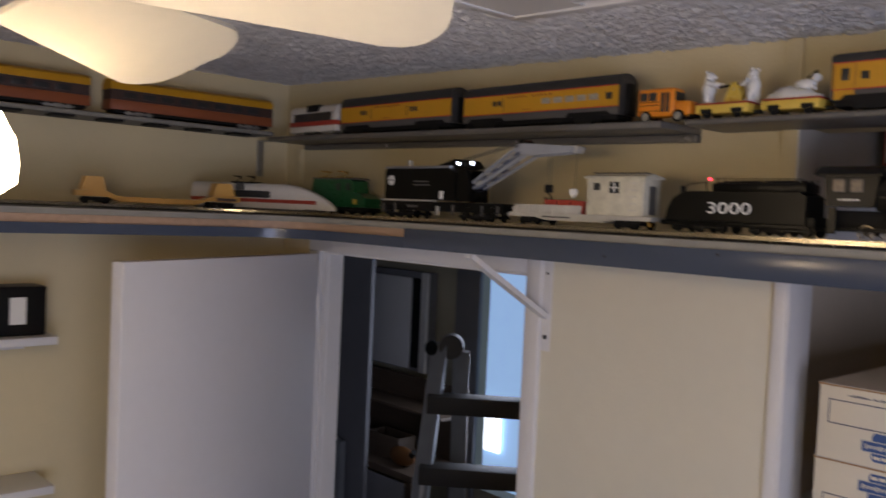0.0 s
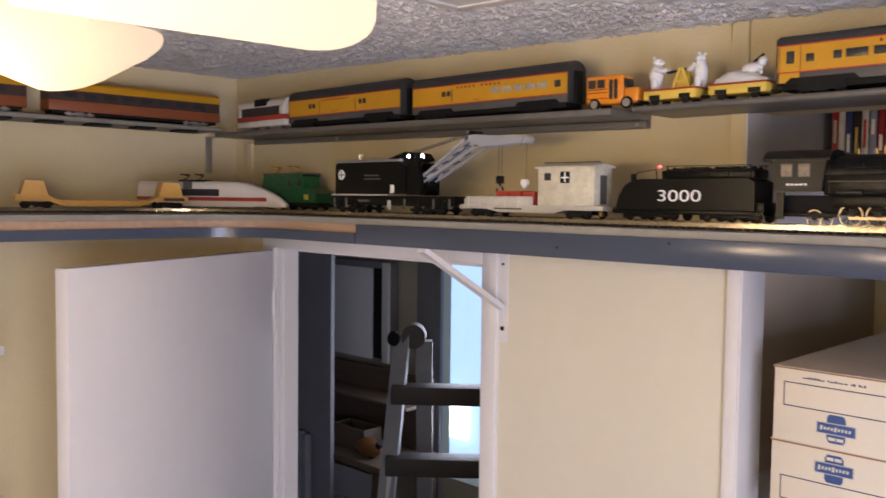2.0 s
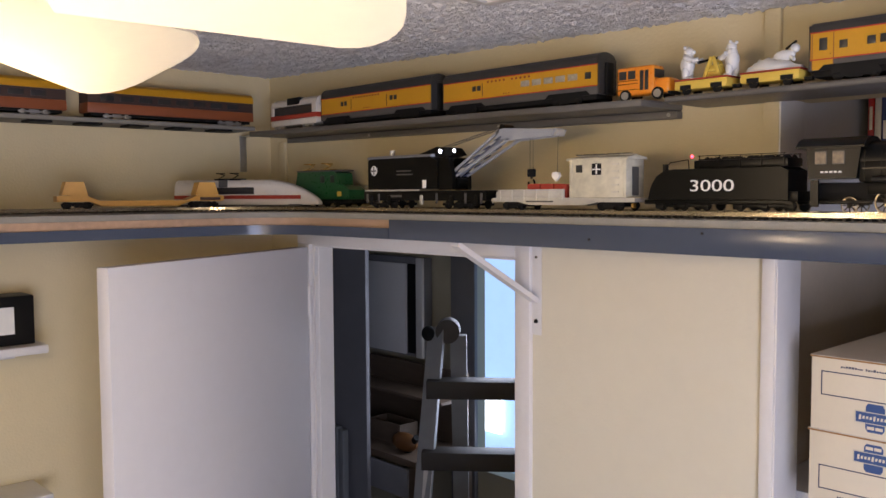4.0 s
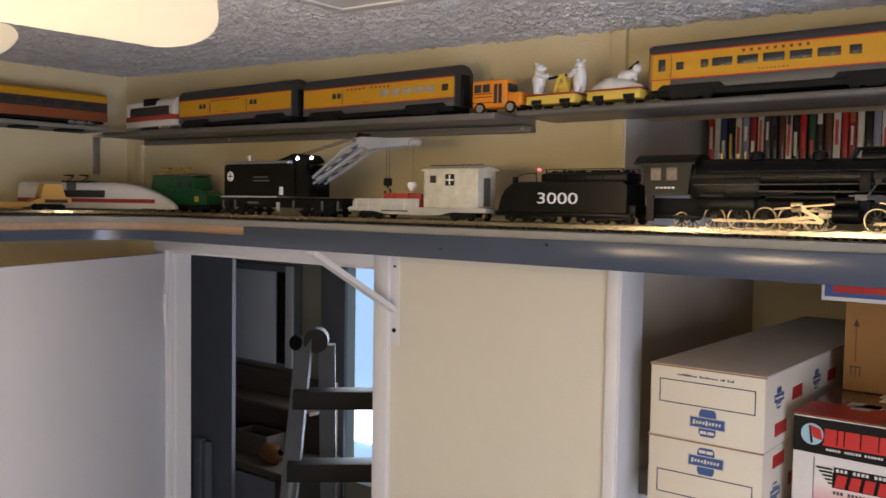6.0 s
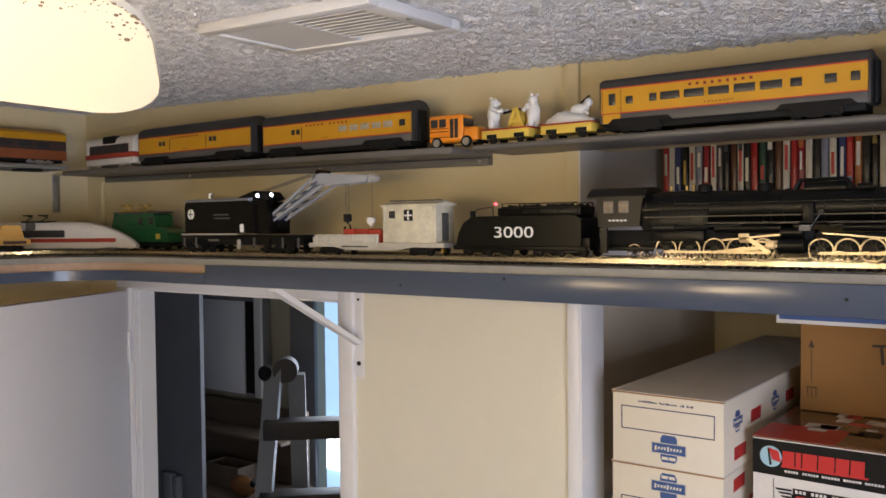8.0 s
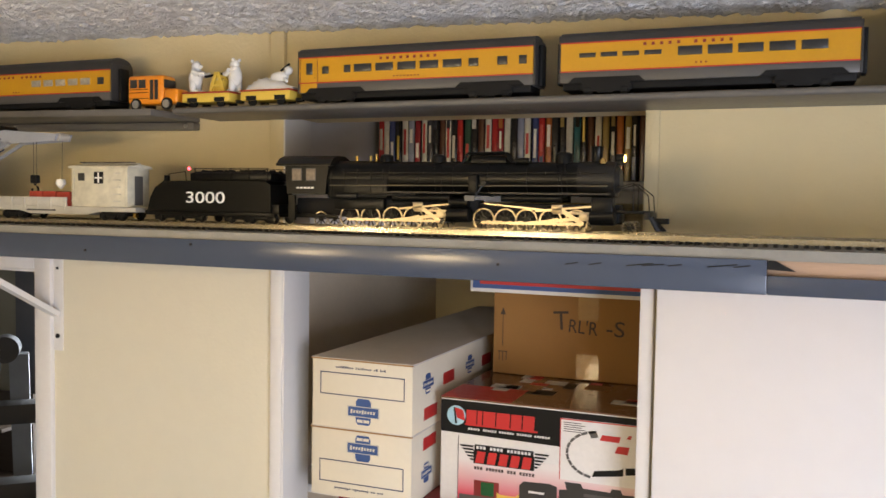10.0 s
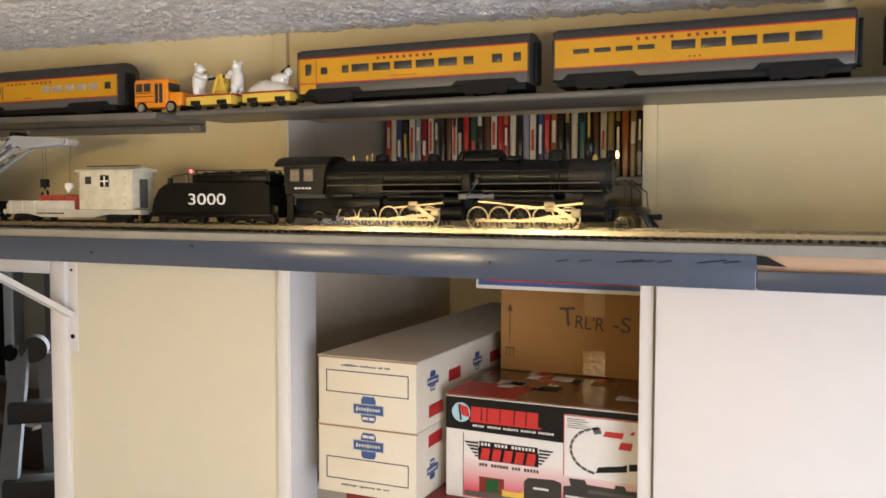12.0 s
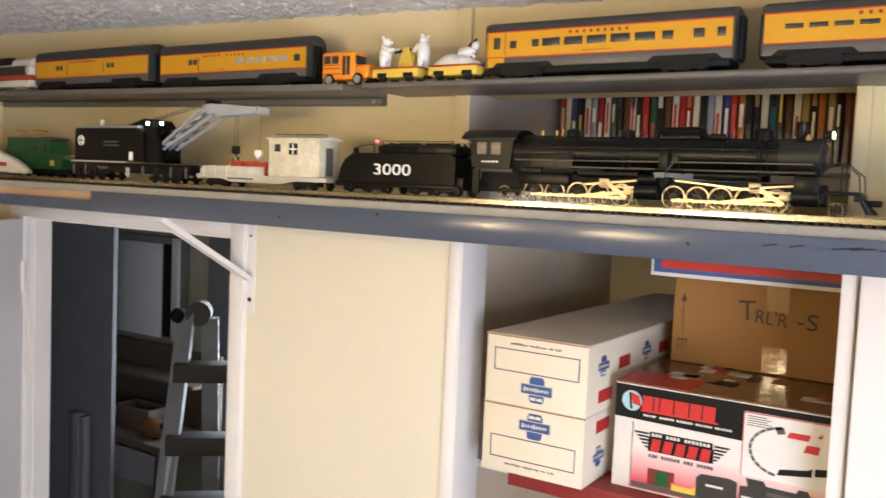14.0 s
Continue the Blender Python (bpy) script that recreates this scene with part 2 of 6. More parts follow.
def thing(name, label, category, m=None, group="", kind=""):
    ob = new(name)
    ob.empty_display_size = 0.05
    ob.matrix_world = m or Matrix()
    return tagged(ob, label, category, group, kind)


def part(name, bm, material, parent, label="", smooth=35):
    ob = new(name, mesh_of(bm, name, material, smooth))
    ob.parent = parent
    if label:
        tagged(ob, label)
    return ob


def solid(name, bm, material, label, category, kind="", group="", smooth=35, m=None):
    ob = new(name, mesh_of(bm, name, material, smooth))
    if m is not None:
        ob.matrix_world = m
    return tagged(ob, label, category, group, kind)


def lettering(name, text, size, m, material, parent, depth=0.0006, label=""):
    cu = bpy.data.curves.new(name, "FONT")
    cu.body, cu.size, cu.extrude, cu.align_x = text, size, depth, "LEFT"
    tmp = new(name + "_curve", cu)
    me = bpy.data.meshes.new_from_object(tmp.evaluated_get(bpy.context.evaluated_depsgraph_get()))
    bpy.data.objects.remove(tmp)
    bpy.data.curves.remove(cu)
    me.name = name
    me.materials.clear()
    me.materials.append(material)
    ob = new(name, me)
    ob.parent = parent
    ob.matrix_local = m
    if label:
        tagged(ob, label)
    return ob


# ---------- the room ----------
CORNER_X, EAST_X, SOUTH_Y = -1.155, 2.75, -3.2


def ceil_z(x):
    return 2.51 + 0.026 * (0.9 - x)


def structure(name, bm, material, label, category):
    return solid(name, bm, material, label, category, kind="structure")


DOOR_L, DOOR_R, HEAD_Z = -0.925, -0.057, 2.03
ALC_L, ALC_R, ALC_BACK, ALC_TOP = 0.588, 1.285, 1.0, 2.352
JAMB = 0.085        # depth of the partition beside the closet
bm = B()
box(bm, CORNER_X - 0.12, DOOR_L, 0, 0.07, 0, 2.62)
box(bm, DOOR_L, DOOR_R, 0, 0.07, HEAD_Z, 2.62)
box(bm, DOOR_R, ALC_L, 0, JAMB, 0, 2.62)
box(bm, ALC_L, ALC_R, 0, 0.12, ALC_TOP, 2.62)
box(bm, ALC_R, EAST_X + 0.12, 0, 0.12, 0, 2.62)
structure("wall_north", bm, M["wall"], "beige painted wall with doorway and closet opening", "wall")
structure("wall_west", box(B(), CORNER_X - 0.12, CORNER_X, SOUTH_Y - 0.12, -0.0005, 0, 2.62), M["wall"], "beige painted side wall", "wall")
bm = B()
box(bm, EAST_X, EAST_X + 0.12, SOUTH_Y - 0.12, -2.85, 0, 2.62)
box(bm, EAST_X, EAST_X + 0.12, -1.35, -0.0005, 0, 2.62)
box(bm, EAST_X, EAST_X + 0.12, -2.85, -1.35, 0, 0.85)
box(bm, EAST_X, EAST_X + 0.12, -2.85, -1.35, 2.05, 2.62)
structure("wall_east", bm, M["wall"], "beige painted side wall with a window", "wall")
structure("wall_south", box(B(), CORNER_X, EAST_X, SOUTH_Y - 0.12, SOUTH_Y, 0, 2.62), M["wall"], "beige painted wall", "wall")
structure("floor", box(B(), -4.2, EAST_X + 0.2, SOUTH_Y - 0.2, 2.9, -0.06, 0), M["floor"], "tan carpet floor", "floor")
# sprayed ceiling: a sheet with real lumps where it is seen
nx, ny = 720, 600
gx, gy = np.meshgrid(np.linspace(CORNER_X - 0.05, EAST_X + 0.05, nx), np.linspace(SOUTH_Y - 0.05, 0.05, ny))
rng = np.random.RandomState(3)
grain = rng.rand(ny, nx)
soft = (grain + np.roll(grain, 1, 0) + np.roll(grain, 1, 1) + np.roll(grain, (1, 1), (0, 1))) / 4
lump = np.clip(soft - 0.36, 0, 1) * 0.009 + grain ** 2.5 * 0.0042
gz = 2.513 + 0.026 * (0.9 - gx) - lump
verts = np.stack([gx, gy, gz], -1).reshape(-1, 3)
idx = np.arange(nx * ny).reshape(ny, nx)
quads = np.stack([idx[:-1, :-1], idx[1:, :-1], idx[1:, 1:], idx[:-1, 1:]], -1).reshape(-1, 4)
me = bpy.data.meshes.new("ceiling")
me.from_pydata(verts.tolist(), [], quads.tolist())
me.materials.append(M["ceiling"])
me.shade_smooth()
tagged(new("ceiling", me), "white sprayed popcorn ceiling", "ceiling", kind="structure")
# added out of sight to stop sky light leaking in
structure("sky_block_slab", box(B(), CORNER_X - 0.2, EAST_X + 0.2, SOUTH_Y - 0.2, 1.0, 2.66, 2.72), M["white"], "unseen slab added above the ceiling to block sky light", "ceiling")

# closet alcove
bm = B()
box(bm, 0.46, 0.50, JAMB, ALC_BACK + 0.1, 0, 2.62)
# lower side wall, darkened in its paint for the shade there
structure("alcove_wall_left", bm, M["closet"], "closet side wall, its shade put into dull tan paint", "wall")
# added white panel: daylight on the upper side wall as paint
structure("alcove_side_daylit", box(B(), 0.5005, 0.555, JAMB + 0.0005, ALC_BACK - 0.001, 2.13, 2.549, 0.002), M["white"], "white panel added for the daylit upper side wall", "trim")
structure("alcove_wall_back", box(B(), 0.50, 1.5, ALC_BACK, ALC_BACK + 0.1, 0, 2.62), M["wall"], "beige closet back wall", "wall")
structure("alcove_wall_right", box(B(), 1.4, 1.5, 0.12, ALC_BACK, 0, 2.62), M["wall"], "beige closet side wall", "wall")
structure("alcove_ceiling", box(B(), 0.50, 1.4, 0.1205, ALC_BACK, 2.55, 2.62), M["white"], "closet ceiling", "ceiling")
# trims
structure("trim_closet_left", box(B(), 0.5605, 0.588, -0.014, 0, 0, 2.08, 0.003), M["white"], "white closet casing board", "trim")
structure("trim_closet_left_upper", box(B(), 0.557, 0.588, -0.012, 0, 2.145, ceil_z(0.58) - 0.001, 0.002), M["wall"], "beige painted casing strip", "trim")
structure("jamb_closet_left", box(B(), 0.588, 0.592, -0.012, JAMB, 0, ALC_TOP, 0.001), M["white"], "white closet jamb", "trim")
structure("trim_closet_right", box(B(), 1.285, 1.308, -0.014, 0.12, 0, 2.08, 0.002), M["white"], "white closet casing strip", "trim")
structure("trim_closet_right_upper", box(B(), 1.285, 1.308, -0.010, 0.12, 2.145, ALC_TOP - 0.001, 0.002), M["wall"], "beige casing strip", "trim")
structure("closet_door_white", box(B(), 1.314, 2.3, -0.030, -0.004, 0.02, 2.06, 0.003), M["white_panel"], "flat white closet door panel", "door")
# thin sheet over the same wall, its brighter light painted in cream
structure("wall_lower_daylit", box(B(), -0.013, 0.5605, -0.004, 0.0, 0.0, 2.08), M["panel"], "wall between door and closet, its paler light put into cream paint", "wall")
structure("trim_corner", box(B(), -1.09, -1.055, -0.012, 0, 2.145, 2.35, 0.003), M["wall"], "beige corner post on the wall", "trim")

# doorway
structure("door_casing_right", box(B(), DOOR_R - 0.004, -0.013, -0.016, 0, 0, 2.08, 0.004), M["white"], "white door casing", "trim")
structure("door_casing_head", box(B(), DOOR_L - 0.06, DOOR_R - 0.004, -0.016, 0, HEAD_Z - 0.004, 2.08, 0.003), M["white"], "white door head casing", "trim")
structure("door_casing_left", box(B(), DOOR_L - 0.06, DOOR_L + 0.004, -0.016, 0, 0, HEAD_Z - 0.004, 0.004), M["white"], "white door casing", "trim")
bm = B()
box(bm, DOOR_L, DOOR_L + 0.012, 0, 0.069, 0, HEAD_Z - 0.012)
box(bm, DOOR_L + 0.012, DOOR_L + 0.015, 0.014, 0.040, 0, HEAD_Z - 0.012)
structure("door_jamb_left", bm, M["white"], "white door jamb with stop", "trim")
structure("door_jamb_head", box(B(), DOOR_L, DOOR_R, 0, 0.069, HEAD_Z - 0.012, HEAD_Z), M["white"], "white door head jamb", "trim")
structure("door_jamb_right", box(B(), DOOR_R - 0.012, DOOR_R, 0, JAMB, 0, HEAD_Z - 0.012), M["white"], "white door jamb", "trim")

# open door, hinged at the left jamb and swung into the room
ang = math.degrees(math.atan2(-0.755, 0.325))
door = thing("door_1", "open flat white interior door swung into the room", "door", pose(-0.918, -0.022, 0, 0, 0, ang), kind="structure")
part("leaf", box(B(), 0.0, 0.83, -0.035, 0.0, 0.012, 2.018, 0.002), M["door"], door)
for z in (0.25, 1.05, 1.85):
    part("hinge", rod(B(), (0.0, 0.004, z - 0.045), (0.0, 0.004, z + 0.045), 0.006), M["white"], door, "painted butt hinge")
bm = B()
rod(bm, (0.77, 0.0, 0.95), (0.77, 0.03, 0.95), 0.013)
ball(bm, (0.77, 0.05, 0.95), 0.027)
part("door_knob", bm, M["brass"], door, "round brass knob")

# window behind the camera
win = thing("window_1", "white framed room window", "window", pose(EAST_X + 0.06, -2.10, 1.45, 0, 0, 90), kind="structure")
for nm, q in (("window_frame", (-0.75, -0.70, -0.03, 0.03, -0.6, 0.6)), ("window_frame", (0.70, 0.75, -0.03, 0.03, -0.6, 0.6)), ("window_frame", (-0.70, 0.70, -0.03, 0.03, 0.55, 0.6)), ("window_frame", (-0.70, 0.70, -0.03, 0.03, -0.6, -0.55)), ("mullion", (-0.02, 0.02, -0.025, 0.025, -0.55, 0.55))):
    part(nm, box(B(), *q, 0.003), M["white"], win)

# ---------- hall beyond the door ----------
HB = 2.05
# walls and ceiling carry the hall's shade in their paint
bm = B()
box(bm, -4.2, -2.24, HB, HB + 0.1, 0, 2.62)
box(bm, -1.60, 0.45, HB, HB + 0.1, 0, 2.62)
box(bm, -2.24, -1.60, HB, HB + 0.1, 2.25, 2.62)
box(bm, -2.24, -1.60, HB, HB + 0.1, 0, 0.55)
structure("hall_wall_back", bm, M["dimbeige"], "hall wall, its dimness put into beige paint", "wall")
structure("hall_wall_west", box(B(), -4.2, -4.1, 0.12, HB, 0, 2.62), M["dimgrey"], "hall wall, its dimness put into grey paint", "wall")
structure("hall_wall_front", box(B(), -4.1, CORNER_X - 0.12, 0.0, 0.12, 0, 2.62), M["dimgrey"], "hall wall, its dimness put into grey paint", "wall")
structure("hall_wall_east", box(B(), 0.36, 0.45, JAMB, HB, 0, 2.62), M["dimgrey"], "hall wall, its dimness put into grey paint", "wall")
structure("hall_ceiling", box(B(), -4.2, 0.45, 0.0705, HB + 0.1, 2.5, 2.62), M["dimbeige"], "hall ceiling, its dimness put into beige paint", "ceiling")
structure("hall_partition", box(B(), -3.85, -2.50, 1.45, 1.475, 0, 2.499), M["dimgrey"], "partition wall, its dimness put into grey paint", "wall")
structure("hall_wall_strip", box(B(), -2.40, -2.20, HB - 0.03, HB - 0.004, 0, 2.5, 0.003), M["dimgrey"], "wall strip beside the window, dimness put into its grey-blue", "trim")
structure("backdrop_daylight", box(B(), -4.6, -1.0, HB + 0.5, HB + 0.52, -0.4, 2.6), M["outside"], "pale blue daylight outside", "backdrop")
structure("backdrop_gap", box(B(), -2.655, -2.45, HB + 0.46, HB + 0.48, 0.62, 0.90), M["outsidewhite"], "bright daylight gap outside", "backdrop")
cab = thing("wall_cabinet", "white wall cabinet with a dark open gap", "cabinet", pose(-2.95, HB - 0.07, 1.17))
part("body", box(B(), -0.22, 0.36, 0, 0.064, 0.0, 0.62, 0.003), M["dimgrey"], cab)
part("door", box(B(), -0.2, 0.20, -0.018, -0.002, 0.01, 0.58, 0.003), M["white"], cab, "white cabinet door")
part("gap", box(B(), 0.21, 0.29, -0.006, -0.001, 0.02, 0.58), M["blackmatt"], cab, "dark open gap")
part("frame", box(B(), 0.30, 0.36, -0.02, -0.001, 0.0, 0.62, 0.003), M["white"], cab, "white side frame")
bench = thing("workbench", "dark wooden workbench with a raised back shelf", "workbench", pose(-2.75, HB - 0.5, 0))
part("top", box(B(), -0.6, 0.55, 0, 0.45, 0.66, 0.70, 0.004), M["darkwood"], bench)
# whitish drawer darkened to grey for the dim hall
part("drawer_front", box(B(), -0.5, 0.5, -0.012, -0.001, 0.48, 0.65, 0.003), M["dimgrey"], bench, "drawer front, its dimness put into grey")
part("back_shelf", box(B(), -0.6, 0.55, 0.2, 0.45, 0.98, 1.0, 0.003), M["darkwood"], bench)
part("back_panel", box(B(), -0.6, 0.55, 0.40, 0.42, 0.70, 1.14), M["darkwood"], bench)
for x in (-0.57, 0.52):
    for y in (0.03, 0.42):
        part("leg", box(B(), x - 0.03, x + 0.03, y - 0.03, y + 0.03, 0, 0.66, 0.003), M["darkwood"], bench)
tray = thing("parts_tray", "dark brown wooden parts tray on the bench", "tray", pose(-2.62, HB - 0.30, 0.70))
part("base", box(B(), -0.14, 0.14, -0.07, 0.07, 0.0005, 0.012, 0.002), M["darkwood"], tray)
for s in (-1, 1):
    part("side", box(B(), -0.14, 0.14, min(s * 0.062, s * 0.07), max(s * 0.062, s * 0.07), 0.0125, 0.13, 0.002), M["darkwood"], tray)
    part("end", box(B(), min(s * 0.132, s * 0.14), max(s * 0.132, s * 0.14), -0.0615, 0.0615, 0.0125, 0.13, 0.002), M["darkwood"], tray)
tool = thing("hand_tool", "orange and black power tool on the bench", "tool", pose(-2.40, HB - 0.4, 0.70))
bm = ball(B(), (0, 0, 0.055), 0.10, 0.05, 0.055)
part("housing", bm, M["tool"], tool)
part("grip", rod(B(), (0.02, 0, 0.0), (0.1, 0, 0.10), 0.02), M["blackmatt"], tool, "black grip")
bat = thing("level_bar", "pale aluminium bar leaning in the hall", "tool", pose(-2.725, 1.40, 0))
part("bar", box(B(), -0.035, 0.035, -0.02, 0.02, 0, 0.835, 0.004), M["ladder"], bat)
part("bar", box(B(), 0.045, 0.09, -0.02, 0.02, 0, 0.825, 0.004), M["ladder"], bat)

lad = thing("stepladder", "aluminium stepladder with dark steps, standing open", "ladder", pose(-1.715, 1.61, 0, 0, 0, 42))
for s in (-1, 1):
    part("front_rail", beam(B(), (s * 0.36, -0.33, 0), (s * 0.25, 0.0, 1.5), 0.085, 0.03), M["ladder"], lad)
    part("rail_groove", beam(B(), (s * 0.328, -0.345, 0), (s * 0.25, -0.016, 1.47), 0.022, 0.004), M["dimgrey"], lad, "dark channel in the rail")
    part("rear_rail", beam(B(), (s * 0.31 + 0.16, 0.45, 0), (s * 0.25 + 0.105, 0.06, 1.45), 0.085, 0.03), M["ladder"], lad)
    bm = rod(B(), (s * 0.25 + 0.055, -0.03, 1.48), (s * 0.25 + 0.055, 0.07, 1.48), 0.062, None, 24)
    part("hinge_cap", bm, M["ladderstep"], lad, "dark round hinge joint")
    part("hinge_knob", ball(B(), (s * 0.25 - 0.045, -0.02, 1.47), 0.034, 0.03, 0.04), M["blackmatt"], lad, "black plastic knob")
    part("sticker", beam(B(), (s * 0.2995 + 0.004, -0.199 - 0.019, 0.60), (s * 0.288 + 0.004, -0.152 - 0.019, 0.815), 0.045, 0.003), M["boxwhite"], lad, "white warning sticker")
for z in (0.3, 0.58, 0.86, 1.20):
    y = -0.33 + 0.33 * z / 1.5
    w = 0.33 - 0.08 * z / 1.5
    part("step", box(B(), -w - 0.03, w + 0.03, y - 0.07, y + 0.05, z - 0.045, z + 0.045, 0.004), M["ladderstep"], lad, "dark ribbed step")


# ---------- shelves ----------
TOP = 2.136          # top of the train board
FRONT = -0.331       # its front edge
LEFT_FRONT = -0.60   # front edge of the arm along the west wall
shelf = thing("train_shelf", "L-shaped train shelf with slate blue painted edge", "shelf", kind="")
R = 0.16


def shelf_outline(d):
    """The shelf's plan, drawn back by d from the front edges, with a rounded inner corner."""
    pts = [(EAST_X - 0.002, -0.001), (CORNER_X + 0.001, -0.001), (CORNER_X + 0.001, -2.6), (LEFT_FRONT - d, -2.6)]
    cx, cy = LEFT_FRONT + R, FRONT - R
    for i in range(9):
        a = math.pi - math.pi / 2 * i / 8
        pts.append((cx + (R + d) * math.cos(a), cy + (R + d) * math.sin(a)))
    return pts + [(EAST_X - 0.002, FRONT + d)]


part("board", extrude(B(), shelf_outline(0.010), "z", 2.084, 2.122), M["rawwood"], shelf, "raw wooden board")
part("roadbed", extrude(B(), shelf_outline(0.004), "z", 2.1225, TOP), M["roadbed"], shelf, "grey roadbed sheet")


def edge_strip(z0, z1, x0, x1, d):
    """Painted strip along the front from x0 to x1."""
    return box(B(), x0, x1, FRONT - d, FRONT + 0.0095, z0, z1, 0.0015)


part("fascia", edge_strip(2.080, 2.1235, -0.151, 1.489, 0.002), M["slate"], shelf, "slate blue painted edge")
part("fascia", edge_strip(2.080, 2.104, 1.4895, EAST_X - 0.01, 0.002), M["slate"], shelf, "slate blue painted edge, bare wood above")
bm = B()
cx, cy = LEFT_FRONT + R, FRONT - R
outer, inner = [], []
for i in range(13):
    a = math.pi - math.pi / 2 * i / 12
    outer.append((cx + (R - 0.002) * math.cos(a), cy + (R - 0.002) * math.sin(a)))
    inner.append((cx + (R + 0.0095) * math.cos(a), cy + (R + 0.0095) * math.sin(a)))
pts = [(LEFT_FRONT + 0.002, -2.6)] + outer + [(-0.1515, FRONT - 0.002), (-0.1515, FRONT + 0.0095)] + inner[::-1] + [(LEFT_FRONT - 0.0095, -2.6)]
extrude(bm, pts, "z", 2.080, 2.104)
part("fascia", bm, M["slate"], shelf, "slate blue painted edge, bare wood above")
part("chip", extrude(B(), [(1.4898, 2.1225), (1.4898, 2.1115), (1.522, 2.1100), (1.512, 2.1150), (1.500, 2.1215)], "y", FRONT - 0.0015, FRONT + 0.009), M["blackmatt"], shelf, "dark chipped end of the paint")
# worn scratches in the painted edge
random.seed(4)
for i in range(7):
    x = 1.24 + i * 0.034 + random.uniform(-0.01, 0.01)
    part("scratch", beam(B(), (x, FRONT - 0.0024, 2.108 + 0.0008 * i), (x + random.uniform(0.015, 0.04), FRONT - 0.0024, 2.110 + 0.0008 * i + random.uniform(0, 0.003)), 0.0008, 0.0015), M["blackmatt"], shelf)
for x, z in ((0.62, 2.115), (1.14, 2.104), (0.40, 2.098)):
    part("nail_head", rod(B(), (x, FRONT - 0.004, z), (x, FRONT, z), 0.0022, seg=8), M["blackmatt"], shelf)

# bracket under the shelf, screwed beside the door
br = thing("shelf_bracket", "white painted steel shelf bracket on the door casing", "bracket", pose(0, 0, 0))
part("wall_leg", box(B(), -0.015, 0.015, -0.0065, -0.0042, 1.845, 2.079, 0.001), M["white"], br)
part("top_leg", box(B(), -0.014, 0.014, -0.30, -0.0066, 2.0765, 2.0795), M["white"], br)
part("brace", beam(B(), (0, -0.275, 2.073), (0, -0.012, 1.928), 0.022, 0.012), M["white"], br)
for z in (1.878, 2.03):
    part("screw", rod(B(), (0, -0.009, z), (0, -0.0064, z), 0.0055 if z < 2 else 0.003, seg=10), M["blackmatt"], br)

# upper shelf along the north wall, in two lengths
ZR = 2.358
us = thing("upper_shelf", "narrow dark grey upper shelf with wall cleat", "shelf", pose(-0.305, 0, 2.3665, 0, math.degrees(math.atan2(0.016, 1.4)), 0))
part("shelf_board", box(B(), -0.735, 0.687, -0.150, -0.0005, -0.014, 0.0, 0.003), M["shelfgrey"], us)
part("cleat", box(B(), -0.72, 0.687, -0.022, -0.001, -0.030, -0.0145, 0.002), M["shelfgrey"], us)
for x in (-0.3, 0.2, 0.668):
    part("screw", rod(B(), (x, -0.0245, -0.022), (x, -0.0215, -0.022), 0.004, seg=10), M["steel"], us)
ur = thing("upper_shelf", "narrow light grey upper shelf with rounded nosing", "shelf", pose(0, 0, 0))
part("shelf_board", box(B(), 0.43, EAST_X - 0.003, -0.147, -0.0005, ZR - 0.0115, ZR, 0.003, 3), M["shelfgrey"], ur)
part("nosing", rod(B(), (0.436, -0.1485, ZR - 0.006), (EAST_X - 0.004, -0.1485, ZR - 0.006), 0.0058, None, 14), M["shelfgrey"], ur, "rounded grey nosing")
# upper shelf along the west wall
ZW = 2.388
uw = thing("upper_shelf", "narrow upper shelf along the side wall with dark clips", "shelf", pose(0, 0, 0))
part("shelf_board", box(B(), CORNER_X + 0.0005, -1.0, -2.4, -0.152, ZW - 0.012, ZW, 0.002), M["roadbed"], uw)
for i in range(12):
    y = -0.26 - 0.13 * i
    part("clip", box(B(), -1.06, -0.997, y - 0.028, y + 0.028, ZW - 0.0185, ZW - 0.0125), M["blackmatt"], uw, "dark clip")
bk = thing("wall_bracket", "zinc steel angle bracket on the side wall", "bracket", pose(CORNER_X, -0.105, 2.37))
part("strip", box(B(), 0.0, 0.003, -0.012, 0.012, -0.115, 0.0, 0.001), M["steel"], bk)
part("arm", box(B(), 0.003, 0.12, -0.012, 0.012, -0.003, 0.0), M["steel"], bk)
for z in (-0.03, -0.095):
    part("screw", rod(B(), (0.002, 0, z), (0.006, 0, z), 0.005, seg=10), M["steel"], bk)

# ---------- track ----------
YC = -0.235
RAILZ = 2.147
track = thing("front_track", "three-rail model railway track on the shelf", "track", pose(0, 0, 0))


def track_path(y0, x_turn, rad, x_end, y_end):
    pts = [(x_end, y0), (x_turn, y0)]
    for i in range(1, 13):
        a = math.pi / 2 + math.pi / 2 * i / 12
        pts.append((x_turn + rad * math.cos(a), y0 - rad + rad * math.sin(a)))
    return pts + [(x_turn - rad, y_end)]


def rail_of(path, off, z0, z1, w, bm):
    ps = [Vector((x, y, 0)) for x, y in path]
    for a, b in zip(ps, ps[1:]):
        d = (b - a).normalized()
        nrm = Vector((-d.y, d.x, 0)) * off
        beam(bm, a + nrm + Vector((0, 0, (z0 + z1) / 2)), b + nrm + Vector((0, 0, (z0 + z1) / 2)), w, z1 - z0)
    return bm


front_path = track_path(YC, -0.55, 0.33, EAST_X - 0.02, -2.5)
back_path = track_path(-0.115, -0.66, 0.33, EAST_X - 0.02, -2.5)
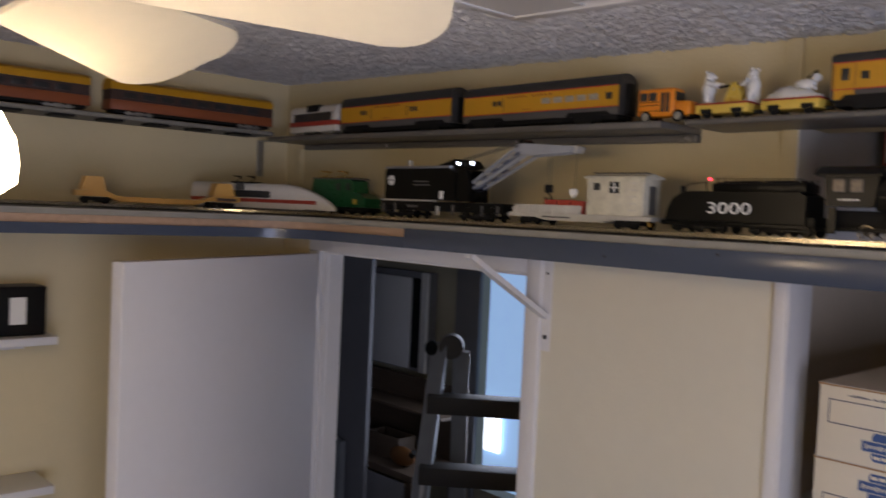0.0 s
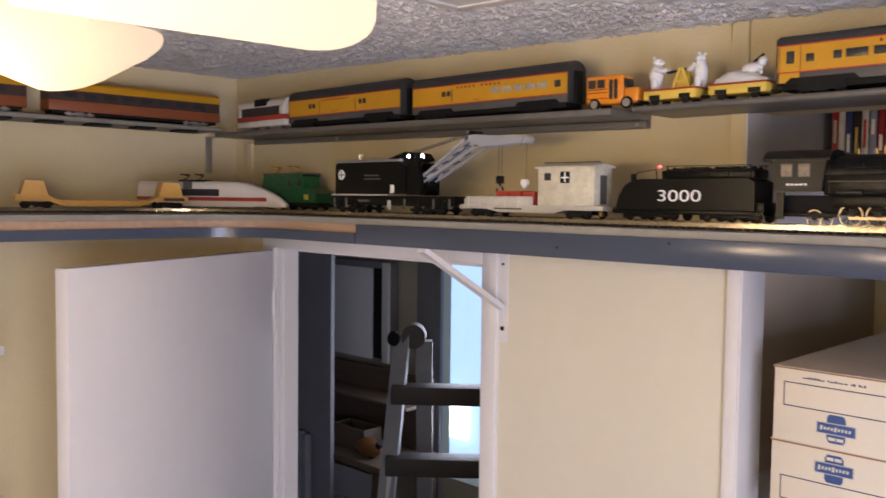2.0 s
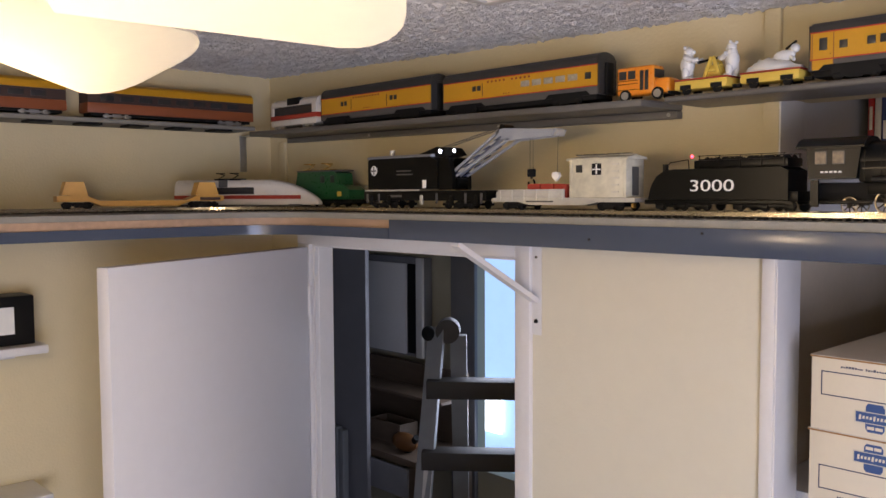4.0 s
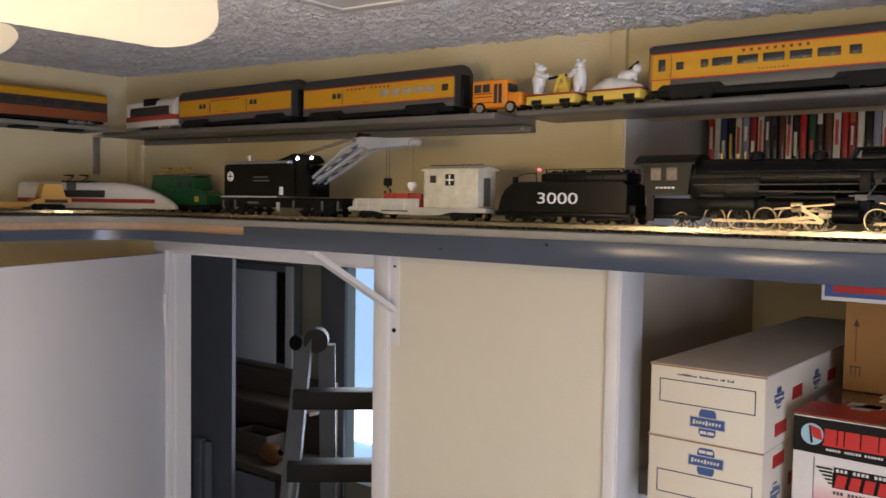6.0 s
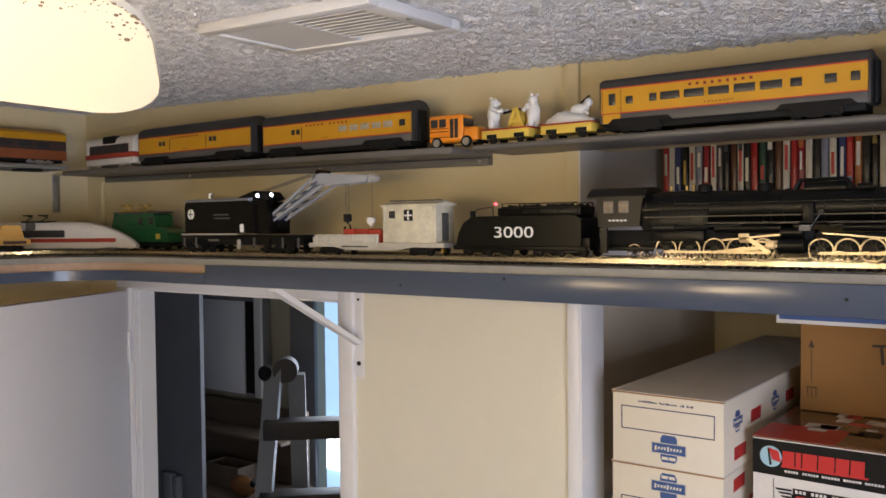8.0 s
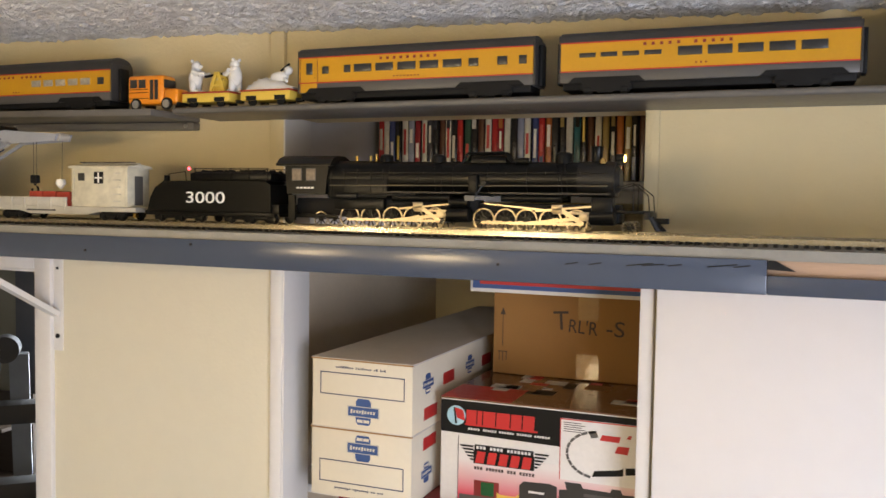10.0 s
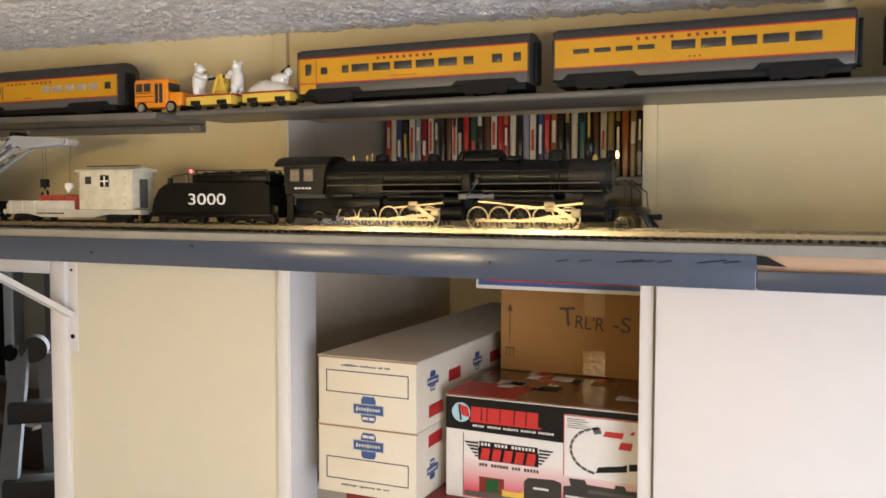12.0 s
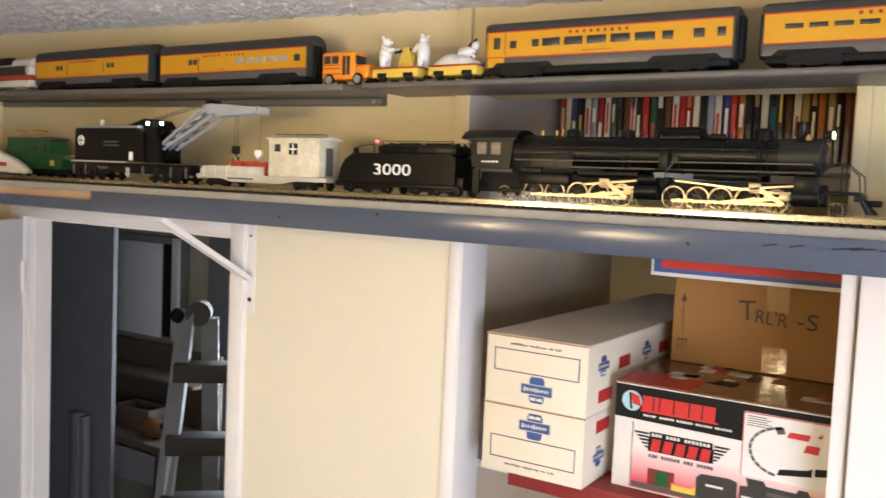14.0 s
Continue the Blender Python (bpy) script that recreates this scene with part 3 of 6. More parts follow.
for path, th in ((front_path, track), (back_path, thing("back_track", "three-rail model railway track near the wall", "track", pose(0, 0, 0)))):
    for off in (-0.016, 0.0, 0.016):
        part("rail", rail_of(path, off, TOP + 0.004, RAILZ, 0.0025, B()), M["rail"], th)
    bm = B()
    for a, b in zip(path, path[1:]):
        d = Vector((b[0] - a[0], b[1] - a[1], 0))
        n = max(1, int(d.length / 0.0125))
        for k in range(n):
            p = Vector((a[0], a[1], TOP + 0.0022)) + d * ((k + 0.5) / n)
            u = d.normalized() * 0.0028
            beam(bm, p - u, p + u, 0.050, 0.0042)
    tagged(part("tie", bm, M["tie"], th), "small black ties", kind="stuff")

# ---------- running gear helpers ----------


def wheel(parent, x, y, z, r, name="wheel", spokes=0, rim="nickel", hub="black"):
    bm = torus(B(), (x, y, z), r - r * 0.075, r * 0.08, 24, 6)
    w = part(name, bm, M[rim], parent, "bright metal tyre" if rim == "nickel" else "")
    bm = rod(B(), (x, y - 0.001, z), (x, y + 0.003, z), r * 0.3, seg=10)
    if spokes:
        for i in range(spokes):
            a = 2 * math.pi * i / spokes
            beam(bm, (x, y + 0.0005, z), (x + r * 0.9 * math.cos(a), y + 0.0005, z + r * 0.9 * math.sin(a)), 0.0015, 0.0016)
    else:
        rod(bm, (x, y, z), (x, y + 0.003, z), r * 0.86, seg=18)
    part("spokes" if spokes else "disc", bm, M[hub], w)
    return w


def truck(parent, x, half, y, z, r=0.0085, n=2, material="blackmatt", tall=0.0):
    """A bogie with its wheels, in the thing's own frame; z is the rail."""
    bm = box(B(), x - half, x + half, -y - 0.003, -y + 0.001, z + 0.007, z + 0.013, 0.001)
    for k in range(n):
        xx = x - half * 0.7 + 1.4 * half * k / max(1, n - 1)
        box(bm, xx - 0.006, xx + 0.006, -y - 0.005, -y - 0.001, z + 0.004, z + 0.012, 0.001)
    box(bm, x - half * 0.3, x + half * 0.3, -y - 0.004, -y, z + 0.003, z + 0.007)
    box(bm, x - half * 0.95, x + half * 0.95, y - 0.001, y + 0.003, z + 0.007, z + 0.013)
    box(bm, x - 0.012, x + 0.012, -y, y, z + 0.008, z + 0.016)
    if tall:
        extrude(bm, [(x - half, z + 0.012), (x - half * 0.8, z + 0.005), (x + half * 0.8, z + 0.005), (x + half, z + 0.012), (x + half * 0.85, z + 0.013 + tall), (x - half * 0.85, z + 0.013 + tall)], "y", -y - 0.0045, -y - 0.0035)
    t = part("truck", bm, M[material], parent)
    for k in range(n):
        xx = x - half * 0.7 + 1.4 * half * k / max(1, n - 1)
        for s in (-1, 1):
            bm = rod(B(), (xx, s * (y - 0.004), z + r), (xx, s * (y - 0.0015), z + r), r, seg=16)
            part("wheel", bm, M["blackmatt"] if material == "blackmatt" else M["steel"], t)
    return t


# ---------- passenger cars ----------


def passenger_car(label, x0, x1, y, z, windows, kind="upper", h=0.100, w=0.062, rot=0.0, scheme=("yellow", "grey", "grey2"), text_bars=(), crown=0.0):
    """windows: (from, to, z, height, material) along the car as fractions of its length."""
    L = x1 - x0
    car = thing("passenger_car", label, "train car", pose(x0, y, z, 0, 0, rot), group="streamlined passenger train")
    body_m, roof_m, low_m = (M[s] for s in scheme)
    s = h / 0.093
    z_low, z_mid, z_top = 0.018 * s, 0.034 * s, 0.0755 * s
    part("underframe", box(B(), 0.004, L - 0.004, -w / 2 + 0.003, w / 2 - 0.003, 0.008 * s, z_low + 0.002, 0.001), M["blackmatt"], car)
    part("lower_side", box(B(), 0, L, -w / 2, w / 2, z_low, z_mid, 0.0012), low_m, car, "dark grey lower side")
    part("side", box(B(), 0.0005, L - 0.0005, -w / 2 + 0.0003, w / 2 - 0.0003, z_mid + 0.0002, z_top), body_m, car)
    prof = [(-w / 2 - 0.0006, z_top + 0.0002), (w / 2 + 0.0006, z_top + 0.0002)]
    for i in range(0, 11):
        a = math.pi * i / 10
        prof.append(((w / 2 + 0.0006) * math.cos(a), z_top + 0.003 + (h + crown - z_top - 0.003) * math.sin(a) ** 0.7))
    part("roof", extrude(B(), prof, "x", 0, L), roof_m, car, "dark grey rounded roof")
    for zz in (z_mid, z_top - 0.001):
        part("stripe", box(B(), 0, L, -w / 2 - 0.0011, -w / 2 + 0.0005, zz - 0.0009, zz + 0.0009), M["red"], car, "thin red stripe")
    # ends with diaphragm
    for xx, sgn in ((0, -1), (L, 1)):
        e = part("end", box(B(), min(xx, xx + sgn * 0.003), max(xx, xx + sgn * 0.003), -w / 2 + 0.001, w / 2 - 0.001, z_low, h * 0.93, 0.001), roof_m, car, "dark grey car end")
        part("diaphragm", box(B(), min(xx + sgn * 0.003, xx + sgn * 0.010), max(xx + sgn * 0.003, xx + sgn * 0.010), -0.012, 0.012, z_low, h * 0.85, 0.002), M["blackmatt"], e)
    for a, b, zc, hh, mm in windows:
        wf = part("window", box(B(), a * L, b * L, -w / 2 - 0.0009, -w / 2 + 0.0006, z_mid + zc * (z_top - z_mid) - hh / 2, z_mid + zc * (z_top - z_mid) + hh / 2, 0.0008), M[mm], car)
    for a, b, zc, hh in text_bars:
        n = max(3, int((b - a) * L / (0.0115 if hh > 0.003 else 0.006)))
        for k in range(n):
            q0 = a * L + (b - a) * L * k / n
            if n == 11 and k == 5:
                continue
            part("letter_bar", box(B(), q0, q0 + (b - a) * L / n * 0.36, -w / 2 - 0.0008, -w / 2 + 0.0004, z_mid + zc * (z_top - z_mid) - hh / 2, z_mid + zc * (z_top - z_mid) + hh / 2), M["darkred"], car)
    for f in (0.17, 0.83):
        truck(car, f * L, 0.040, w / 2 - 0.002, 0.0, 0.0095, 2, tall=0.009)
        part("wheel_arch", extrude(B(), [(f * L - 0.060, z_low - 0.001), (f * L - 0.050, z_low + 0.008), (f * L + 0.050, z_low + 0.008), (f * L + 0.060, z_low - 0.001)], "y", -w / 2 - 0.0007, -w / 2 + 0.002), M["blackmatt"], car, "dark opening over the truck")
    for a, b in ((0.185, 0.40), (0.60, 0.815)):
        if b - a > 0.2:
            part("equipment_box", box(B(), a * L + 0.07, b * L - 0.012 if a < 0.5 else b * L - 0.07, -w / 2 + 0.006, w / 2 - 0.006, 0.009 * s, z_low + 0.001, 0.001), M["grey"], car)
    return car


W = "glassdark"
ZL = lambda x: 2.3665 - (x + 0.305) * 0.0114
pull_windows = [(0.035, 0.065, 0.55, 0.020, W), (0.11, 0.14, 0.48, 0.013, W), (0.21, 0.24, 0.50, 0.013, W)] + [(0.255 + 0.096 * i, 0.255 + 0.096 * i + 0.078, 0.51, 0.0135, W) for i in range(5)] + [(0.745, 0.785, 0.51, 0.0135, W), (0.86, 0.90, 0.52, 0.014, W), (0.945, 0.975, 0.52, 0.014, W)]
up_windows = [(0.07 + 0.078 * i, 0.07 + 0.078 * i + 0.060, 0.55, 0.007, W) for i in range(4)] + [(0.42 + 0.10 * i, 0.42 + 0.10 * i + 0.082, 0.55, 0.0135, W) for i in range(5)]
bag_windows = [(0.20, 0.225, 0.55, 0.012, W), (0.235, 0.26, 0.55, 0.012, W), (0.66, 0.685, 0.55, 0.012, W), (0.695, 0.72, 0.55, 0.012, W), (0.63, 0.634, 0.45, 0.030, "darkbrown"), (0.30, 0.304, 0.45, 0.030, "darkbrown")]
comb_windows = [(0.215, 0.24, 0.55, 0.012, W), (0.25, 0.275, 0.55, 0.012, W), (0.285, 0.289, 0.45, 0.030, "darkbrown")] + [(0.545 + 0.072 * i, 0.545 + 0.072 * i + 0.055, 0.50, 0.013, "glasslit") for i in range(5)] + [(0.93, 0.965, 0.5, 0.014, W)]
CARY = -0.105
sleeper = passenger_car("yellow and grey streamlined sleeping car with red lining", 0.700, 1.128, CARY - 0.004, ZR, pull_windows, text_bars=[(0.37, 0.63, 0.83, 0.0045), (0.43, 0.55, 0.14, 0.002)])
for x in (0.003, 0.0375):
    part("door_seam", box(B(), x, x + 0.0008, -0.0316, -0.030, 0.022, 0.078), M["orangebrown"], sleeper, "thin door seam")
part("door_panel", box(B(), 0.004, 0.037, -0.0313, -0.030, 0.020, 0.0365), M["yellow"], sleeper, "yellow lower door panel")
part("door_handle", rod(B(), (0.0335, -0.031, 0.045), (0.0335, -0.033, 0.045), 0.001, seg=6), M["brass"], sleeper)
passenger_car("yellow and grey streamlined coach with small and large windows", 1.172, 1.596, CARY - 0.004, ZR, up_windows, text_bars=[(0.30, 0.62, 0.84, 0.0045), (0.48, 0.53, 0.15, 0.0025)])
passenger_car("yellow and grey streamlined coach at the shelf's end", 1.642, 2.066, CARY - 0.004, ZR, [(0.03, 0.07, 0.52, 0.016, W)] + [(0.2 + 0.1 * i, 0.28 + 0.1 * i, 0.52, 0.014, W) for i in range(7)])
passenger_car("yellow and grey baggage car with red lining", -0.690, -0.236, CARY + 0.01, ZL(-0.46) - 0.001, bag_windows, h=0.098, crown=0.010, text_bars=[(0.32, 0.58, 0.84, 0.004), (0.42, 0.48, 0.15, 0.002)])
passenger_car("yellow and grey combine coach with pale windows", -0.190, 0.262, CARY + 0.01, ZL(0.04) - 0.001, comb_windows, h=0.098, crown=0.007, text_bars=[(0.32, 0.62, 0.82, 0.004), (0.43, 0.48, 0.13, 0.002)])


# red and white short car at the end of the shelf
rw = thing("short_railcar", "short red, white and black toy railcar", "train car", pose(-0.945, CARY + 0.005, ZL(-0.83) - 0.0005))
part("skirt", box(B(), 0, 0.235, -0.03, 0.03, 0.012, 0.030, 0.003), M["bulletwhite"], rw)
part("band", box(B(), 0, 0.235, -0.031, 0.031, 0.0302, 0.043, 0.001), M["redplastic"], rw, "red band")
part("window_band", box(B(), 0.004, 0.231, -0.0285, 0.0285, 0.0432, 0.066), M["glassdark"], rw, "dark window band")
for a, b in ((0.0, 0.018), (0.212, 0.235)):
    part("pillar", box(B(), a, b, -0.030, 0.030, 0.0432, 0.068, 0.002), M["bulletwhite"], rw)
part("roof", extrude(B(), [(-0.030, 0.068), (0.030, 0.068), (0.026, 0.082), (0.015, 0.09), (-0.015, 0.09), (-0.026, 0.082)], "x", 0, 0.235), M["bulletwhite"], rw)
part("roof_patch", box(B(), 0.085, 0.150, -0.0300, 0.030, 0.0685, 0.0915, 0.004), M["blackmatt"], rw, "black roof section")
for f in (0.045, 0.19):
    truck(rw, f, 0.03, 0.025, 0.0, 0.0085, 2, "steel")

# passenger train along the west wall
for k, (ya, yb) in enumerate(((-0.135, -0.645), (-0.70, -1.21), (-1.265, -1.775))):
    L = ya - yb
    c = thing("passenger_car", "yellow, brown and orange streamlined car with silver trucks", "train car", pose(-1.068, yb, ZW, 0, 0, 90), group="orange and brown passenger train")
    part("lower_side", box(B(), 0, L, -0.031, 0.031, 0.018, 0.045, 0.001), M["orangebrown"], c, "orange-brown lower side")
    part("window_band", box(B(), 0.001, L - 0.001, -0.0306, 0.0306, 0.0452, 0.073), M["darkbrown"], c, "dark window band")
    prof = [(-0.0315, 0.0732), (0.0315, 0.0732)] + [(0.0315 * math.cos(math.pi * i / 8), 0.080 + 0.022 * math.sin(math.pi * i / 8) ** 0.7) for i in range(9)]
    part("roof", extrude(B(), prof, "x", 0, L), M["yellow"], c, "yellow rounded roof")
    for i in range(8):
        part("window", box(B(), 0.035 + i * (L - 0.07) / 8, 0.035 + (i + 0.7) * (L - 0.07) / 8, -0.0318, -0.0300, 0.052, 0.067, 0.0005), M["glassdark"], c)
    part("underframe", box(B(), 0.01, L - 0.01, -0.025, 0.025, 0.010, 0.0178), M["blackmatt"], c)
    for f in (0.16, 0.84):
        truck(c, f * L, 0.04, 0.027, 0.0, 0.0085, 2, "steel")

# school bus
bus = thing("toy_school_bus", "orange toy school bus with chrome wheels", "toy bus", pose(0.318, -0.12, ZL(0.37) - 0.003) @ Matrix.Diagonal((1.08, 1, 1.02, 1)))
part("body", box(B(), 0, 0.078, -0.02, 0.02, 0.012, 0.066, 0.006, 3), M["orange"], bus)
part("bonnet", box(B(), 0.0785, 0.108, -0.018, 0.018, 0.012, 0.040, 0.005, 3), M["orange"], bus)
part("windscreen", box(B(), 0.0745, 0.0795, -0.016, 0.016, 0.042, 0.058, 0.001), M["glassdark"], bus)
for i in range(2):
    part("window", box(B(), 0.006 + i * 0.019, 0.022 + i * 0.019, -0.0208, -0.019, 0.042, 0.058, 0.001), M["glassdark"], bus)
for i in range(2):
    part("door_pane", box(B(), 0.050 + i * 0.010, 0.058 + i * 0.010, -0.0208, -0.019, 0.020, 0.057, 0.001), M["glassdark"], bus)
for z in (0.022, 0.033, 0.039):
    part("line", box(B(), 0.003, 0.046, -0.0206, -0.019, z, z + 0.0012), M["blackmatt"], bus)
part("bumper", box(B(), 0.106, 0.112, -0.018, 0.018, 0.008, 0.014, 0.001), M["blackmatt"], bus)
for x in (0.020, 0.087):
    for s in (-1, 1):
        wl = part("wheel", rod(B(), (x, s * 0.0185, 0.0115), (x, s * 0.0215, 0.0115), 0.0115, seg=20), M["blackmatt"], bus)
        part("hub", rod(B(), (x, s * 0.0212, 0.0115), (x, s * 0.0228, 0.0115), 0.0075, seg=16), M["steel"], wl, "chrome hub")


def handcar(label, x0, x1, z):
    c = thing("flat_toy_car", label, "train car", pose(x0, -0.118, z))
    L = x1 - x0
    part("deck", box(B(), 0, L, -0.024, 0.024, 0.010, 0.026, 0.0015), M["cartyellow"], c, "yellow side frame")
    part("top", box(B(), -0.001, L + 0.001, -0.0245, 0.0245, 0.0262, 0.029, 0.0008), M["redplastic"], c, "red deck edge")
    for f in (0.22, 0.80):
        part("axle_opening", box(B(), f * L - 0.011, f * L + 0.011, -0.0248, -0.022, 0.010, 0.018), M["blackmatt"], c, "dark wheel opening")
        for s in (-1, 1):
            part("wheel", rod(B(), (f * L, s * 0.017, 0.0085), (f * L, s * 0.021, 0.0085), 0.0085, seg=14), M["blackmatt"], c)
    part("coupler", box(B(), L, L + 0.014, -0.004, 0.004, 0.008, 0.014), M["blackmatt"], c)
    return c


h1 = handcar("yellow toy flat car with red deck edge", 0.449, 0.554, ZR)
for s in (-1, 1):
    bm = beam(B(), (0.053, s * 0.010, 0.029), (0.067, s * 0.010, 0.066), 0.004, 0.006)
    beam(bm, (0.084, s * 0.010, 0.029), (0.070, s * 0.010, 0.066), 0.004, 0.006)
    beam(bm, (0.060, s * 0.010, 0.042), (0.077, s * 0.010, 0.042), 0.004, 0.004)
    part("lever_frame", bm, M["cartyellow"], h1, "yellow A-shaped pump frame")
part("pump_body", box(B(), 0.056, 0.081, -0.007, 0.007, 0.029, 0.052, 0.002), M["cartyellow"], h1)
part("lever", beam(B(), (0.034, 0, 0.060), (0.098, 0, 0.067), 0.004, 0.004), M["blackmatt"], h1, "black pump lever")
part("lever_drop", beam(B(), (0.096, -0.006, 0.066), (0.103, -0.006, 0.034), 0.003, 0.004), M["blackmatt"], h1)


def bear(label, x, z, m):
    """A plain white figure on its hind legs, one mesh."""
    bm = ball(B(), (0, 0, 0.028), 0.0135, 0.012, 0.019)
    ball(bm, (0.001, 0, 0.042), 0.010, 0.010, 0.010)
    ball(bm, (0.002, 0, 0.052), 0.0095, 0.009, 0.0085)
    ball(bm, (0.0105, 0, 0.0505), 0.0055, 0.0048, 0.0042)
    for s in (-1, 1):
        ball(bm, (0.000, s * 0.007, 0.013), 0.0075, 0.0065, 0.014)
        ball(bm, (0.005, s * 0.007, 0.0035), 0.0095, 0.0055, 0.0038)
        ball(bm, (-0.002, s * 0.007, 0.060), 0.0032)
        rod(bm, (0.003, s * 0.011, 0.040), (0.016, s * 0.010, 0.034), 0.0052, 0.0045, 8)
        rod(bm, (0.016, s * 0.010, 0.034), (0.026, s * 0.007, 0.036), 0.0045, 0.004, 8)
    return solid("toy_bear", bm, M["bearwhite"], label, "figurine", group="white toy bears", smooth=60, m=m)


bear("white plastic bear figure standing at a pump lever", 0, 0, pose(0.464, -0.122, ZR + 0.0285))
bear("white plastic bear figure standing at a pump lever", 0, 0, pose(0.551, -0.118, ZR + 0.0285, 0, 0, 160))
h2 = handcar("yellow toy flat car with red deck edge carrying snow", 0.579, 0.683, ZR)
bm = B()
random.seed(2)
rings = []
for i in range(15):
    t = i / 14
    h = (0.004 + 0.020 * math.sin(math.pi * min(1, 0.15 + t * 0.8)) ** 1.5) * random.uniform(0.85, 1.15)
    w = 0.022 * (0.55 + 0.45 * math.sin(math.pi * t)) * random.uniform(0.9, 1.05)
    rings.append([bm.verts.new((0.004 + 0.096 * t + random.uniform(-0.002, 0.002), w * math.cos(q), 0.0285 + h * math.sin(q) * random.uniform(0.85, 1.1))) for q in [math.pi * j / 9 for j in range(10)]])
for ra, rb_ in zip(rings, rings[1:]):
    for j in range(9):
        bm.faces.new((ra[j], ra[j + 1], rb_[j + 1], rb_[j]))
for r_ in (rings[0], rings[-1][::-1]):
    bm.faces.new(r_)
bmesh.ops.recalc_face_normals(bm, faces=bm.faces)
part("snow_mound", bm, M["bearwhite"], h2, "white moulded snow heap", 60)
bm = ball(B(), (0, 0, 0.010), 0.019, 0.010, 0.009)
ball(bm, (0.018, 0, 0.020), 0.008)
ball(bm, (-0.016, 0.004, 0.006), 0.010, 0.006, 0.005)
rod(bm, (0.006, 0, 0.012), (0.020, -0.008, 0.0), 0.004, 0.003, 8)
solid("toy_bear", bm, M["bearwhite"], "white plastic bear figure lying on snow", "figurine", group="white toy bears", smooth=60, m=pose(0.647, -0.118, ZR + 0.044))
part("ski", beam(B(), (0.070, 0, 0.064), (0.088, 0, 0.076), 0.003, 0.003), M["blackmatt"], h2, "black stick")

# ---------- the front train ----------
TX = 0.465


def at(u, dz=0.0):
    return pose(TX + u, YC, RAILZ + dz)


# tender, in its own frame from its rear end; z is the rail top
td = thing("tender", "black sloped-back steam engine tender with white number", "tender", at(0), group="steam train")
part("frame", box(B(), 0.002, 0.270, -0.029, 0.029, 0.013, 0.021, 0.0015), M["black"], td)
side = [(0.012, 0.021), (0.262, 0.021), (0.262, 0.066), (0.250, 0.072), (0.060, 0.072), (0.042, 0.069), (0.028, 0.060), (0.018, 0.044)]
part("tank", extrude(B(), side, "y", -0.0335, 0.0335), M["black"], td)
part("coal_bunker", box(B(), 0.096, 0.258, -0.026, 0.026, 0.072, 0.086, 0.002), M["black"], td)
bm = box(B(), 0.102, 0.252, -0.022, 0.022, 0.084, 0.088, 0.001)
for i in range(60):
    ball(bm, (random.uniform(0.105, 0.25), random.uniform(-0.018, 0.018), 0.088), random.uniform(0.002, 0.004), None, None, 6, 4)
part("coal", bm, M["blackmatt"], td)
bm = B()
for y in (-0.028, 0.028):
    beam(bm, (0.105, y, 0.093), (0.255, y, 0.093), 0.0012, 0.0012)
    for x in np.linspace(0.108, 0.252, 5):
        beam(bm, (x, y, 0.072), (x, y, 0.093), 0.0012, 0.0012)
part("handrail", bm, M["black"], td)
bm = B()
beam(bm, (0.034, -0.02, 0.070), (0.048, -0.02, 0.084), 0.0012, 0.0012)
beam(bm, (0.048, -0.02, 0.084), (0.082, -0.02, 0.088), 0.0012, 0.0012)
beam(bm, (0.082, -0.02, 0.088), (0.084, -0.02, 0.072), 0.0012, 0.0012)
part("rear_rail", bm, M["black"], td)
bm = rod(B(), (0.026, 0, 0.066), (0.026, 0, 0.082), 0.005)
part("rear_lamp", bm, M["black"], td)
part("marker_lamp", ball(B(), (0.089, -0.020, 0.093), 0.0026), M["ledred"], td, "glowing red marker lamp")
part("fender_beam", box(B(), 0.262, 0.276, -0.03, 0.03, 0.018, 0.034, 0.001), M["black"], td)
part("step", box(B(), 0.258, 0.270, -0.033, -0.029, 0.003, 0.018), M["black"], td)
lettering("number", "3000", 0.0270, pose(0.092, -0.0339, 0.0348, 90, 0, 0) @ Matrix.Diagonal((1.52, 1, 1, 1)), M["letter"], td, 0.0004, "white painted number 3000")
for c in (0.078, 0.222):
    bm = box(B(), c - 0.052, c + 0.052, -0.032, -0.028, 0.008, 0.014, 0.0012)
    for k in (-1, 0, 1):
        box(bm, c + k * 0.042 - 0.008, c + k * 0.042 + 0.008, -0.034, -0.029, 0.005, 0.013, 0.001)
    tr = part("truck", bm, M["black"], td)
    for k in (-1, 0, 1):
        wheel(tr, c + k * 0.042, -0.024, 0.0105, 0.0105, hub="blackmatt")
        wheel(tr, c + k * 0.042, 0.022, 0.0105, 0.0105, hub="blackmatt")

# locomotive: frame from the tender's rear end too
lo = thing("steam_locomotive", "black articulated steam locomotive with bright driving wheels", "locomotive", at(0), group="steam train")
part("cab", extrude(B(), [(0.292, 0.052), (0.362, 0.052), (0.368, 0.098), (0.288, 0.098)], "y", -0.031, 0.031), M["black"], lo)
prof = [(-0.036, 0.097), (0.036, 0.097), (0.036, 0.100), (0.026, 0.109), (0.012, 0.1135), (-0.012, 0.1135), (-0.026, 0.109), (-0.036, 0.100)]
part("cab_roof", extrude(B(), prof, "x", 0.274, 0.374), M["black"], lo)
for a, b in ((0.302, 0.318), (0.328, 0.344)):
    wf = part("cab_window", box(B(), a - 0.001, b + 0.001, -0.0318, -0.030, 0.073, 0.093, 0.0008), M["grey2"], lo)
    part("pane", box(B(), a, b, -0.0321, -0.031, 0.0745, 0.0915), M["cabglow"], wf)
